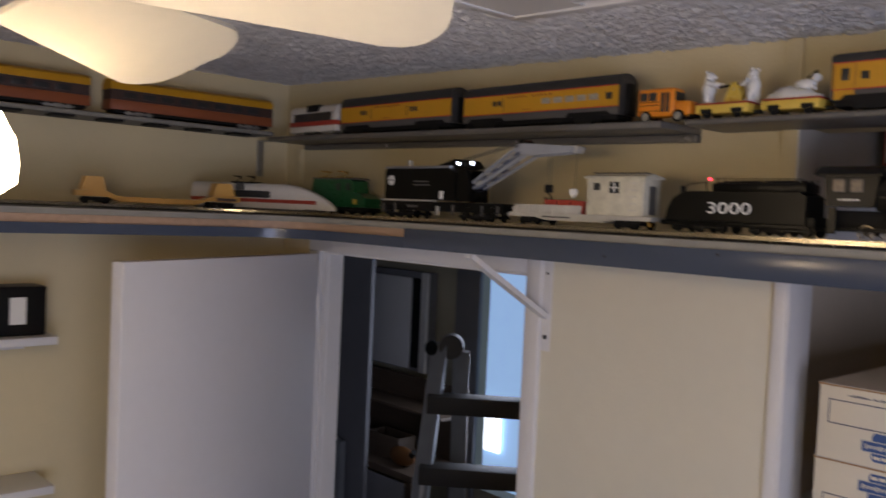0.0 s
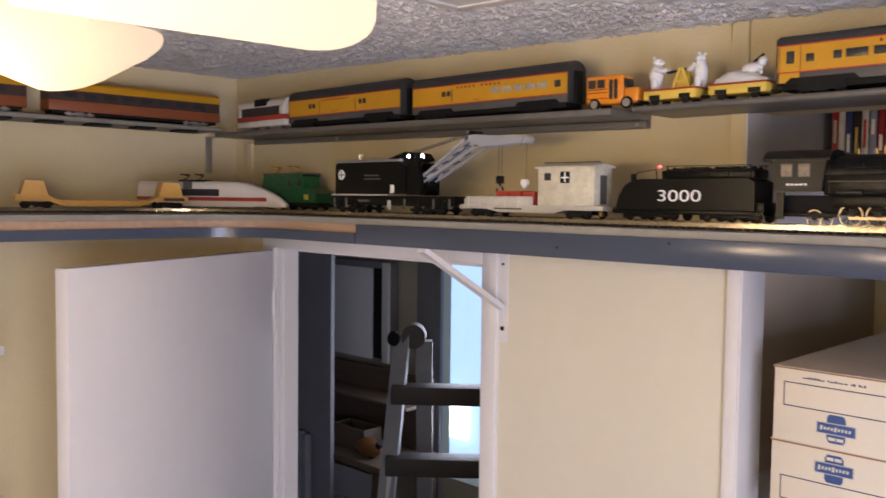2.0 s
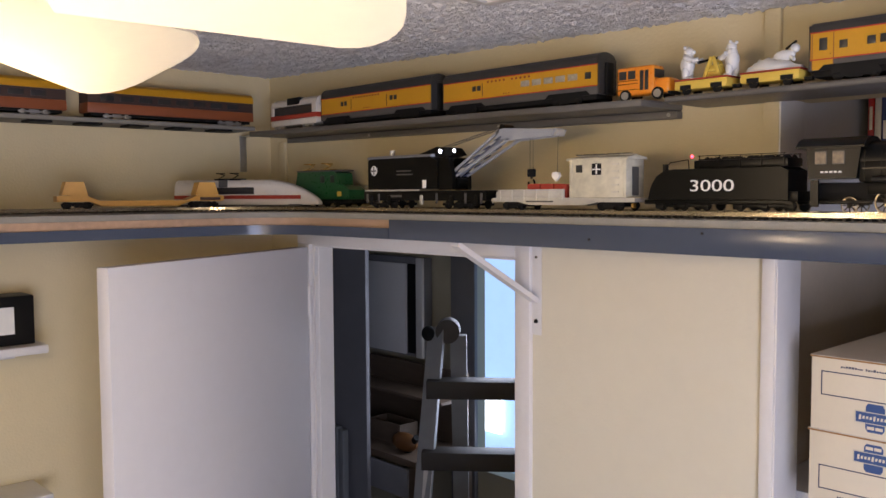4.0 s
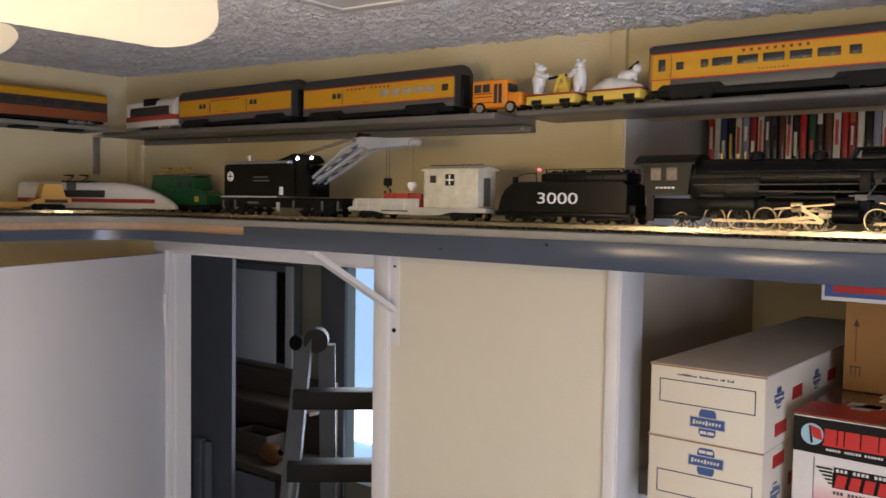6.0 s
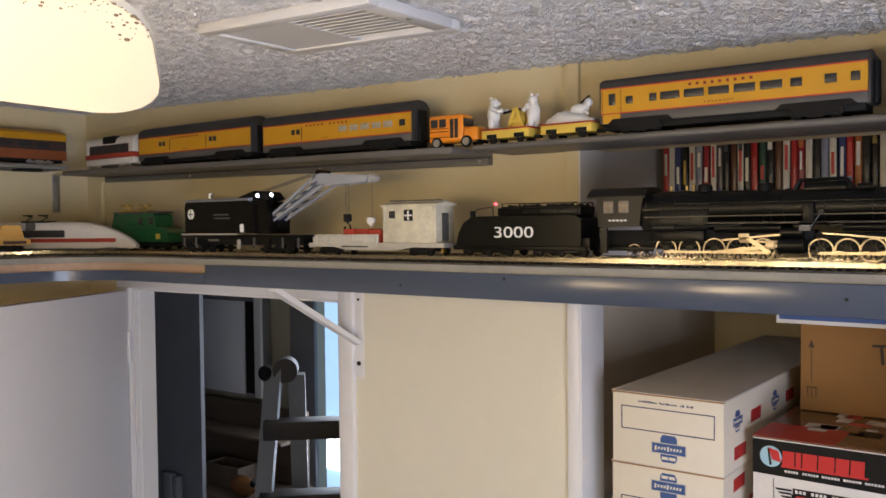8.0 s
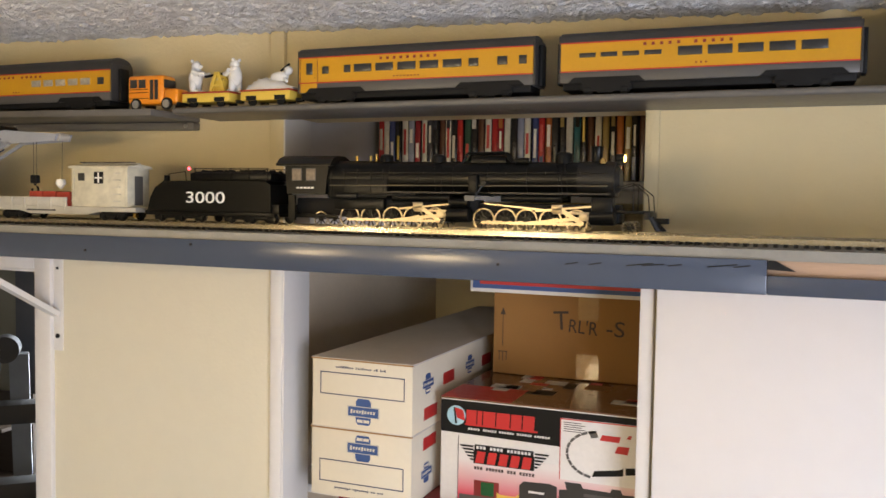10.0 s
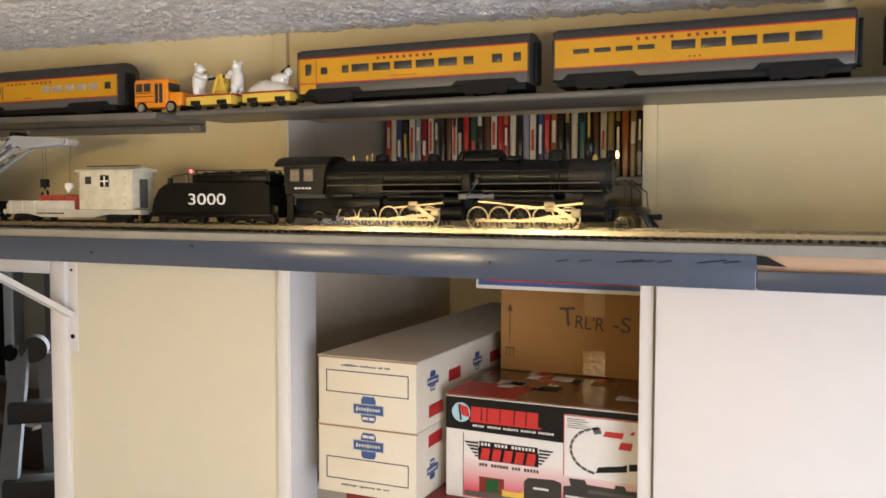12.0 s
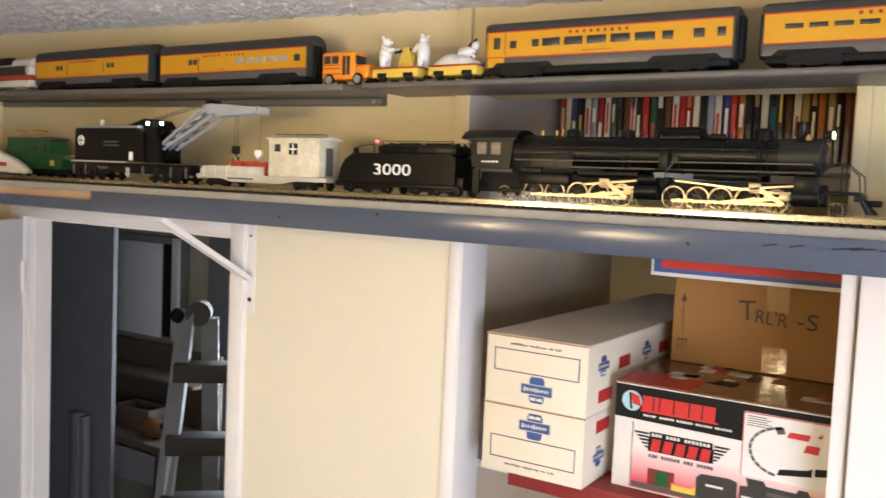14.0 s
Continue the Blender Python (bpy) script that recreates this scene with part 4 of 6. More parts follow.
for k in range(5):
    part("road_lettering", box(B(), 0.310 + 0.0066 * k, 0.3145 + 0.0066 * k, -0.0314, -0.030, 0.0605, 0.0632), M["letter"], lo, "small white lettering bar")
bm = rod(B(), (0.36, 0, 0.078), (0.47, 0, 0.078), 0.0285, 0.0275, 28)
part("firebox", bm, M["black"], lo)
part("firebox_side", box(B(), 0.364, 0.470, -0.0285, 0.0285, 0.046, 0.078, 0.003), M["black"], lo)
part("boiler", rod(B(), (0.468, 0, 0.078), (0.765, 0, 0.078), 0.0265, 0.0245, 28), M["black"], lo)
sb = part("smokebox", rod(B(), (0.765, 0, 0.078), (0.818, 0, 0.078), 0.0255, None, 28), M["graphite"], lo, "graphite grey smokebox")
part("smokebox_door", rod(B(), (0.818, 0, 0.078), (0.824, 0, 0.078), 0.021, 0.015, 24), M["graphite"], sb)
for u in (0.52, 0.575, 0.63, 0.69, 0.742):
    part("boiler_band", rod(B(), (u - 0.0012, 0, 0.078), (u + 0.0012, 0, 0.078), 0.0268, None, 28), M["black"], lo)
for u, r, h in ((0.455, 0.011, 0.014), (0.544, 0.011, 0.013), (0.741, 0.013, 0.015)):
    bm = lathe(B(), [(r, -0.006), (r, h * 0.6), (r * 0.9, h * 0.85), (r * 0.55, h), (0.0005, h * 1.02)], (u, 0, 0.102), 20)
    part("dome", bm, M["black"], lo)
bm = rod(B(), (0.600, 0, 0.104), (0.655, 0, 0.104), 0.010, None, 14)
part("feedwater_heater", bm, M["black"], lo)
bm = B()
for y in (-0.008, 0.008):
    rail = [(0.585, y, 0.100), (0.594, y, 0.116), (0.652, y, 0.117), (0.664, y, 0.102)]
    for a, b in zip(rail, rail[1:]):
        rod(bm, a, b, 0.002, seg=8)
part("pipe_loop", bm, M["black"], lo)
bm = lathe(B(), [(0.0095, -0.004), (0.0075, 0.004), (0.0080, 0.022), (0.0095, 0.024), (0.006, 0.024), (0.0055, 0.0)], (0.789, 0, 0.101), 20)
part("smokestack", bm, M["black"], lo)
bm = rod(B(), (0.816, 0, 0.108), (0.828, 0, 0.108), 0.0062, None, 16)
box(bm, 0.812, 0.826, -0.004, 0.004, 0.098, 0.104)
hl = part("headlight", bm, M["black"], lo)
part("lens", rod(B(), (0.828, 0, 0.108), (0.8295, 0, 0.108), 0.005, None, 14), M["ledwarm"], hl, "lit headlight lens")
part("bell", lathe(B(), [(0.005, 0), (0.0045, 0.004), (0.002, 0.008)], (0.800, -0.012, 0.100), 12), M["brass"], lo, "brass bell")
part("whistle", rod(B(), (0.44, -0.006, 0.104), (0.44, -0.006, 0.116), 0.0018, seg=8), M["brass"], lo)
for u in (0.40, 0.425):
    part("safety_valve", rod(B(), (u, 0.004, 0.104), (u, 0.004, 0.114), 0.0025, seg=8), M["brass"], lo)
for s in (-1, 1):
    part("running_board", box(B(), 0.470, 0.815, min(s * 0.026, s * 0.034), max(s * 0.026, s * 0.034), 0.0555, 0.0575, 0.0005), M["black"], lo)
    # the near pipe is nickel in place of a lit highlight on black
    part("pipe", rod(B(), (0.37, s * 0.0300, 0.066), (0.81, s * 0.0285, 0.068), 0.0010, seg=8), M["nickel" if s < 0 else "black"], lo)
    part("handrail", rod(B(), (0.40, s * 0.0295, 0.086), (0.81, s * 0.0275, 0.086), 0.0008, seg=6), M["black"], lo)
    part("air_tank", rod(B(), (0.480, s * 0.027, 0.0485), (0.575, s * 0.027, 0.0485), 0.0065, None, 14), M["black"], lo)
    part("air_tank", rod(B(), (0.655, s * 0.027, 0.0495), (0.745, s * 0.027, 0.0495), 0.0055, None, 14), M["black"], lo)
part("air_pump", box(B(), 0.604, 0.619, -0.034, -0.024, 0.056, 0.084, 0.002), M["black"], lo)
part("plate", box(B(), 0.600, 0.615, -0.0352, -0.0335, 0.0445, 0.0525), M["grey2"], lo)
bm = box(B(), 0.300, 0.615, -0.014, 0.014, 0.018, 0.046, 0.002)
box(bm, 0.615, 0.825, -0.013, 0.013, 0.016, 0.042, 0.002)
part("frame", bm, M["blackmatt"], lo)
part("ash_pan", box(B(), 0.375, 0.462, -0.024, 0.024, 0.028, 0.046, 0.002), M["black"], lo)
# pipes, steps and fittings along the near side
for u in (0.545, 0.555, 0.735, 0.748):
    part("sand_pipe", rod(B(), (u, -0.020, 0.098), (u + 0.006, -0.0292, 0.058), 0.0009, seg=6), M["black"], lo)
part("injector", rod(B(), (0.385, -0.0315, 0.050), (0.420, -0.0315, 0.050), 0.0045, None, 12), M["graphite"], lo)
part("water_pipe", rod(B(), (0.420, -0.0315, 0.050), (0.520, -0.0335, 0.0535), 0.0016, seg=8), M["graphite"], lo)
part("check_valve", rod(B(), (0.628, -0.0290, 0.070), (0.628, -0.0330, 0.070), 0.004, None, 10), M["graphite"], lo)
part("feed_pipe", rod(B(), (0.628, -0.0315, 0.070), (0.612, -0.0335, 0.046), 0.0014, seg=8), M["graphite"], lo)
part("generator", rod(B(), (0.670, -0.010, 0.104), (0.690, -0.010, 0.104), 0.005, None, 12), M["black"], lo)
part("cab_step", box(B(), 0.296, 0.308, -0.033, -0.029, 0.010, 0.050), M["black"], lo)
for u in (0.48, 0.53, 0.66, 0.72, 0.77):
    part("handrail_post", rod(B(), (u, -0.026, 0.086), (u, -0.0300, 0.086), 0.0012, seg=6), M["black"], lo)
# paler strips paint the lit edge of the running board
part("lit_board_edge", box(B(), 0.470, 0.600, -0.0345, -0.0340, 0.0550, 0.0578), M["graphite"], lo)
part("lit_board_edge", box(B(), 0.640, 0.815, -0.0345, -0.0340, 0.0550, 0.0578), M["graphite"], lo)
for u in (0.372, 0.395, 0.418, 0.441, 0.462):
    part("rivet_strip", box(B(), u, u + 0.0008, -0.0290, -0.0283, 0.048, 0.092), M["black"], lo)
# trailing wheel
for s in (-1, 1):
    wheel(lo, 0.350, s * 0.022, 0.0125, 0.0125, "trailing_wheel", 8)
bm = box(B(), 0.305, 0.385, -0.030, -0.027, 0.014, 0.020, 0.001)
part("trailing_truck", bm, M["black"], lo)
# two sets of five coupled wheels with their rods
for k, us_ in enumerate(((0.402, 0.439, 0.477, 0.512, 0.548), (0.626, 0.660, 0.692, 0.728, 0.766))):
    RR = 0.0173
    for u in us_:
        for s in (-1, 1):
            wl = wheel(lo, u, s * 0.0225, RR, RR, "driving_wheel", 10)
            part("crank_pin", rod(B(), (u + 0.005, s * 0.0285, RR - 0.004), (u + 0.005, s * 0.0225, RR - 0.004), 0.0022, seg=8), M["nickel"], wl)
    s = -1
    part("side_rod", beam(B(), (us_[0] - 0.001, -0.0280, RR - 0.004), (us_[4] + 0.010, -0.0280, RR - 0.004), 0.0022, 0.0038), M["nickel"], lo, "bright side rod")
    part("main_rod", beam(B(), (us_[2] + 0.004, -0.0308, RR - 0.004), (us_[4] + 0.022, -0.0308, RR + 0.006), 0.0022, 0.0048), M["nickel"], lo, "bright main rod")
    part("crosshead_guide", box(B(), us_[3] + 0.006, us_[4] + 0.030, -0.0335, -0.0295, RR + 0.010, RR + 0.0135, 0.0005), M["nickel"], lo)
    part("crosshead", box(B(), us_[4] + 0.006, us_[4] + 0.019, -0.0340, -0.0300, RR + 0.001, RR + 0.012, 0.001), M["nickel"], lo)
    part("valve_link", beam(B(), (us_[3] + 0.012, -0.0330, RR + 0.020), (us_[4] + 0.012, -0.0330, RR - 0.004), 0.002, 0.006), M["nickel"], lo)
    part("radius_rod", beam(B(), (us_[2] + 0.016, -0.0335, RR + 0.014), (us_[4] + 0.028, -0.0335, RR + 0.022), 0.002, 0.0028), M["nickel"], lo)
    if k:
        part("reach_rod", beam(B(), (us_[0] + 0.004, -0.0315, RR + 0.024), (us_[3] + 0.010, -0.0325, RR + 0.014), 0.0016, 0.0026), M["nickel"], lo)
    part("eccentric_rod", beam(B(), (us_[2] + 0.006, -0.0335, RR - 0.006), (us_[3] + 0.014, -0.0335, RR + 0.004), 0.0016, 0.0024), M["nickel"], lo)
    part("valve_hanger", box(B(), us_[3] + 0.004, us_[3] + 0.020, -0.0345, -0.0315, RR + 0.012, RR + 0.024, 0.001), M["nickel"], lo)
    cu = 0.586 if k == 0 else 0.803
    if k == 0:
        bm = rod(B(), (0.572, -0.028, 0.024), (0.606, -0.028, 0.024), 0.0115, None, 18)
        rod(bm, (0.574, -0.028, 0.042), (0.604, -0.028, 0.042), 0.0075, None, 16)
    else:
        bm = rod(B(), (0.788, -0.030, 0.025), (0.822, -0.030, 0.025), 0.0125, None, 18)
        box(bm, 0.790, 0.820, -0.041, -0.020, 0.030, 0.052, 0.002)
    part("cylinder", bm, M["black"], lo)
    bm = rod(B(), (cu - 0.014, 0.029, 0.025), (cu + 0.02, 0.029, 0.025), 0.012, None, 16)
    part("cylinder", bm, M["black"], lo)
for s in (-1, 1):
    wheel(lo, 0.840, s * 0.022, 0.0098, 0.0098, "pilot_wheel", 8)
part("pilot_deck", box(B(), 0.815, 0.868, -0.030, 0.030, 0.030, 0.034, 0.001), M["black"], lo)
bm = B()
for i in range(9):
    y = -0.026 + 0.0065 * i
    beam(bm, (0.866, y, 0.030), (0.888 - abs(y) * 0.4, y * 0.7, 0.006), 0.003, 0.002)
box(bm, 0.862, 0.870, -0.032, 0.032, 0.022, 0.032, 0.001)
part("cowcatcher", bm, M["black"], lo)
part("coupler", box(B(), 0.868, 0.892, -0.004, 0.004, 0.016, 0.024, 0.001), M["black"], lo)
for s in (-1, 1):
    bm = B()
    pth = [(0.822, s * 0.02, 0.066), (0.845, s * 0.022, 0.072), (0.866, s * 0.024, 0.055), (0.868, s * 0.024, 0.034)]
    for a, b in zip(pth, pth[1:]):
        rod(bm, a, b, 0.0008, seg=6)
    rod(bm, (0.845, s * 0.022, 0.072), (0.845, s * 0.022, 0.034), 0.0008, seg=6)
    part("pilot_rail", bm, M["black"], lo)

# work caboose: flat car with a silver house and a pipe load
wc = thing("work_caboose", "silver-grey work flat car with a cream cabin", "train car", at(-0.362), group="steam train")
L = 0.345
prof = [(0.0, 0.016), (0.07, 0.016), (0.10, 0.010), (0.235, 0.010), (0.265, 0.016), (L, 0.016), (L, 0.024), (0.0, 0.024)]
part("deck", extrude(B(), prof, "y", -0.030, 0.030), M["silver"], wc)
for s in (-1, 1):
    part("load_side", box(B(), 0.014, 0.186, min(s * 0.027, s * 0.030), max(s * 0.027, s * 0.030), 0.0242, 0.041, 0.0008), M["silver"], wc, "silver bin side")
part("end_board", box(B(), 0.010, 0.014, -0.030, 0.030, 0.0242, 0.036), M["silver"], wc)
for i in range(6):
    part("stake", box(B(), 0.018 + i * 0.032, 0.022 + i * 0.032, -0.0315, -0.0302, 0.018, 0.040), M["silver"], wc)
part("bar_text", box(B(), 0.09, 0.16, -0.0306, -0.0295, 0.0155, 0.0185), M["grey2"], wc, "small dark lettering bar")
house = part("cabin", box(B(), 0.197, 0.325, -0.0285, 0.0285, 0.0242, 0.094, 0.0015), M["creamcab"], wc, "cream-painted boxy cabin")
part("cabin_roof", extrude(B(), [(-0.032, 0.0935), (0.032, 0.0935), (0.030, 0.0975), (0.0, 0.1015), (-0.030, 0.0975)], "x", 0.192, 0.330), M["creamcab"], house)
part("roof_walk", box(B(), 0.200, 0.326, -0.006, 0.006, 0.1015, 0.1035), M["silver"], house)
part("cabin_window", box(B(), 0.213, 0.228, -0.0292, -0.0280, 0.071, 0.085, 0.0006), M["glassdark"], house)
em = part("emblem", box(B(), 0.250, 0.271, -0.0291, -0.0280, 0.066, 0.087), M["boxblack"], house, "black cross emblem plate")
part("emblem_cross", box(B(), 0.2515, 0.2695, -0.0295, -0.0285, 0.0750, 0.0775), M["letter"], em)
part("emblem_cross", box(B(), 0.2590, 0.2620, -0.0296, -0.0285, 0.0675, 0.0855), M["letter"], em)
for i in range(5):
    part("rung", box(B(), 0.296, 0.310, -0.0315, -0.0282, 0.034 + i * 0.0125, 0.0355 + i * 0.0125), M["silver"], house)
part("end_door", box(B(), 0.3252, 0.3262, -0.010, 0.010, 0.028, 0.080), M["grey2"], house, "dark end door")
for x in (0.201, 0.318):
    part("corner_strip", box(B(), x, x + 0.003, -0.0292, -0.0283, 0.026, 0.093), M["creamcab"], house)
for i in range(7):
    part("roof_slat", box(B(), 0.200 + i * 0.018, 0.208 + i * 0.018, -0.012, 0.004, 0.1036, 0.1056), M["grey2"], house)
for i in range(5):
    part("rung", box(B(), 0.199, 0.206, -0.0315, -0.0282, 0.034 + i * 0.0125, 0.0350 + i * 0.0125), M["silver"], house)
for f in (0.055, 0.29):
    truck(wc, f, 0.028, 0.026, 0.0, 0.0095, 2)
# small brass block added in place of a glow beside the wheel
part("wheel_glow", box(B(), 0.331, 0.336, -0.02, -0.012, 0.006, 0.014), M["brass"], wc, "added brass plate standing for a glow by the wheel")
ld = thing("crate_load", "stack of red plastic crates on the flat car", "crate", at(-0.362 + 0.08, 0.0242))
for i in range(3):
    part("crate", box(B(), 0.005 + 0.034 * i, 0.036 + 0.034 * i, -0.020, 0.022, 0, 0.0275 if i < 2 else 0.026, 0.001), M["redplastic"], ld)

# crane car
cr = thing("crane_car", "black railway crane car with a silver lattice boom", "crane", at(-0.787), group="steam train")
L = 0.408
part("deck", box(B(), 0.0, L, -0.032, 0.032, 0.018, 0.040, 0.002), M["black"], cr)
for x in (0.024, 0.09, 0.30, 0.375):
    part("outrigger", box(B(), x, x + 0.012, -0.0345, -0.031, 0.008, 0.030, 0.001), M["black" if x > 0.03 else "blackmatt"], cr)
for c in (0.075, 0.325):
    truck(cr, c, 0.050, 0.028, 0.0, 0.0105, 3)
part("steam_step", box(B(), 0.205, 0.213, -0.0352, -0.0315, 0.010, 0.030), M["silver"], cr)
hs = part("house", extrude(B(), [(0.020, 0.044), (0.262, 0.044), (0.262, 0.106), (0.236, 0.116), (0.028, 0.116), (0.020, 0.110)], "y", -0.034, 0.034), M["black"], cr)
part("house_roof", extrude(B(), [(-0.037, 0.1155), (0.037, 0.1155), (0.030, 0.121), (0.0, 0.124), (-0.030, 0.121)], "x", 0.018, 0.240), M["bluegrey"], hs, "grey roof")
part("white_line", box(B(), 0.004, 0.200, -0.0326, -0.030, 0.0402, 0.0432), M["silver"], cr)
# light in the doorway is painted as a pale plate
part("lit_door", box(B(), 0.214, 0.226, -0.0347, -0.033, 0.046, 0.064), M["letter"], hs, "small lit opening, its light put into pale paint")
em = part("emblem", rod(B(), (0.043, -0.0338, 0.088), (0.043, -0.0349, 0.088), 0.0115, None, 24), M["letter"], hs, "white round cross emblem")
part("emblem_cross", box(B(), 0.0335, 0.0525, -0.0354, -0.0345, 0.0868, 0.0892), M["boxblack"], em)
part("emblem_cross", box(B(), 0.0418, 0.0442, -0.0354, -0.0345, 0.0785, 0.0975), M["boxblack"], em)
for z, w in ((0.084, 0.05), (0.076, 0.055)):
    part("letter_bar", box(B(), 0.125, 0.125 + w, -0.0344, -0.033, z, z + 0.003), M["grey2"], hs)
part("letter_bar", box(B(), 0.10, 0.14, -0.0325, -0.031, 0.026, 0.031), M["grey2"], cr)
part("vent", rod(B(), (0.070, 0.0, 0.122), (0.070, 0.0, 0.136), 0.006, 0.007, 14), M["silver"], hs)
gant = extrude(B(), [(0.180, 0.120), (0.275, 0.112), (0.300, 0.118), (0.285, 0.133), (0.245, 0.137)], "y", -0.020, 0.020)
part("gantry", gant, M["black"], cr)
part("operator_cab", extrude(B(), [(0.2625, 0.042), (0.304, 0.042), (0.304, 0.078), (0.292, 0.112), (0.2625, 0.112)], "y", -0.030, -0.018), M["black"], cr)
part("operator_cab_far", extrude(B(), [(0.2625, 0.042), (0.304, 0.042), (0.304, 0.078), (0.292, 0.112), (0.2625, 0.112)], "y", 0.018, 0.030), M["black"], cr)
for x, y in ((0.262, -0.024), (0.302, -0.020)):
    lm = part("lamp", rod(B(), (x, y + 0.004, 0.126), (x, y, 0.126), 0.006, None, 12), M["black"], cr)
    part("lens", ball(B(), (x, y - 0.001, 0.126), 0.0040, 0.003, 0.0040), M["led"], lm, "glowing white lamp")
# boom: two tapered side frames with lacing
foot, knee, tip = Vector((0.282, 0, 0.072)), Vector((0.436, 0, 0.160)), Vector((0.572, 0, 0.152))
for s in (-1, 1):
    y = s * 0.017
    bm = B()
    beam(bm, (foot.x, y, foot.z), (knee.x - 0.004, y, knee.z + 0.002), 0.003, 0.006)
    beam(bm, (foot.x + 0.022, y, foot.z), (knee.x + 0.022, y, knee.z - 0.016), 0.003, 0.006)
    extrude(bm, [(knee.x - 0.014, knee.z - 0.012), (knee.x + 0.024, knee.z - 0.020), (tip.x, tip.z - 0.007), (tip.x + 0.006, tip.z + 0.005), (knee.x + 0.012, knee.z + 0.006), (knee.x - 0.012, knee.z + 0.004)], "y", y - 0.0015, y + 0.0015)
    part("boom_side", bm, M["bluegrey"], cr, "silver-grey boom side frame")
    for i in range(9):
        a = foot.lerp(knee, (i + 0.7) / 10)
        part("lacing", beam(B(), (a.x + 0.003, y - 0.0014, a.z - 0.007), (a.x + 0.022, y - 0.0014, a.z + 0.001), 0.0012, 0.0028), M["silver" if i % 2 else "ink"], cr)
part("boom_top", beam(B(), tuple(foot + Vector((0.02, 0, 0.012))), tuple(knee + Vector((0, 0, 0.001))), 0.012, 0.003), M["bluegrey"], cr)
part("boom_nose", beam(B(), tuple(knee + Vector((0.0, 0, 0.0))), tuple(tip), 0.030, 0.006), M["bluegrey"], cr)
part("sheave", rod(B(), (tip.x, -0.012, tip.z), (tip.x, 0.012, tip.z), 0.0075, None, 16), M["silver"], cr)
part("sheave", rod(B(), (knee.x, -0.014, knee.z + 0.006), (knee.x, 0.014, knee.z + 0.006), 0.009, None, 16), M["black"], cr)
bm = B()
for y in (-0.010, -0.004, 0.004, 0.010):
    rod(bm, (0.215, y, 0.128), (knee.x, y, knee.z + 0.012), 0.0006, seg=5)
part("handrail", rod(B(), (0.006, -0.033, 0.052), (0.20, -0.033, 0.052), 0.0007, seg=6), M["silver"], cr)
for x in (0.012, 0.055, 0.255, 0.345, 0.392):
    part("grab_step", box(B(), x, x + 0.006, -0.0338, -0.0318, 0.012, 0.034, 0.0006), M["grey2"], cr)
part("hose", rod(B(), (0.398, -0.012, 0.030), (0.414, -0.016, 0.014), 0.002, seg=8), M["silver"], cr)
part("winch_drum", rod(B(), (0.300, -0.016, 0.056), (0.300, 0.016, 0.056), 0.012, None, 16), M["black"], cr)
part("hoist_cable", bm, M["grey2"], cr)
bm = B()
for dx in (-0.004, 0.004):
    rod(bm, (0.504 + dx, 0, 0.148), (0.504 + dx, 0, 0.082), 0.0005, seg=5)
part("hook_cable", bm, M["grey2"], cr)
part("small_hook_cable", rod(B(), (tip.x, 0, tip.z - 0.008), (tip.x - 0.002, 0, 0.075), 0.0005, seg=5), M["grey2"], cr)
bm = box(B(), 0.496, 0.512, -0.005, 0.005, 0.066, 0.082, 0.002)
for i in range(8):
    a0, a1 = math.radians(-200 + 32 * i), math.radians(-200 + 32 * (i + 1))
    rod(bm, (0.504 + 0.008 * math.cos(a0), 0, 0.054 + 0.008 * math.sin(a0)), (0.504 + 0.008 * math.cos(a1), 0, 0.054 + 0.008 * math.sin(a1)), 0.002, seg=6)
rod(bm, (0.504, 0, 0.062), (0.504, 0, 0.07), 0.0025, seg=6)
part("hook", bm, M["blackmatt"], cr, "black cast hook block")
part("small_hook", extrude(B(), [(0.561, 0.074), (0.575, 0.074), (0.578, 0.066), (0.568, 0.056), (0.558, 0.066)], "y", -0.003, 0.003), M["letter"], cr, "white small hook block")

# ---------- trains standing by the corner ----------
b0, b1 = Vector((-1.03, -0.385, 0)), Vector((-0.615, -0.185, 0))
ba = math.degrees(math.atan2(b1.y - b0.y, b1.x - b0.x))
bt = thing("bullet_train", "white high-speed toy train nose with a red stripe", "train car", pose(b0.x, b0.y, RAILZ, 0, 0, ba))
L = (b1 - b0).length


def nose(t):
    """Roof height along the car: flat, then falling to the nose."""
    return 0.070 if t < 0.62 else 0.010 + 0.060 * math.cos((t - 0.62) / 0.38 * math.pi / 2) ** 0.75


bm = B()
rings = []
for i in range(33):
    t = i / 32
    h, w = nose(t), 0.029 * (1 if t < 0.7 else max(0.3, 1 - ((t - 0.7) / 0.3) ** 2 * 0.7))
    rings.append([bm.verts.new((t * L, y * w, 0.006 + z * h)) for y, z in ((-1, 0), (-1.02, 0.35), (-0.97, 0.7), (-0.75, 0.93), (-0.35, 1), (0.35, 1), (0.75, 0.93), (0.97, 0.7), (1.02, 0.35), (1, 0))])
for a, b in zip(rings, rings[1:]):
    for j in range(9):
        bm.faces.new((a[j], b[j], b[j + 1], a[j + 1]))
    bm.faces.new((a[9], b[9], b[0], a[0]))
bm.faces.new(rings[0][::-1])
bm.faces.new(rings[-1])
bmesh.ops.recalc_face_normals(bm, faces=bm.faces)
part("body", bm, M["bulletwhite"], bt, "", 50)
part("stripe", box(B(), 0.0, L * 0.90, -0.0305, -0.0288, 0.022, 0.032), M["redplastic"], bt, "red side stripe")
part("window_band", box(B(), L * 0.20, L * 0.58, -0.0303, -0.0285, 0.035, 0.054, 0.003), M["glassdark"], bt, "dark window band")
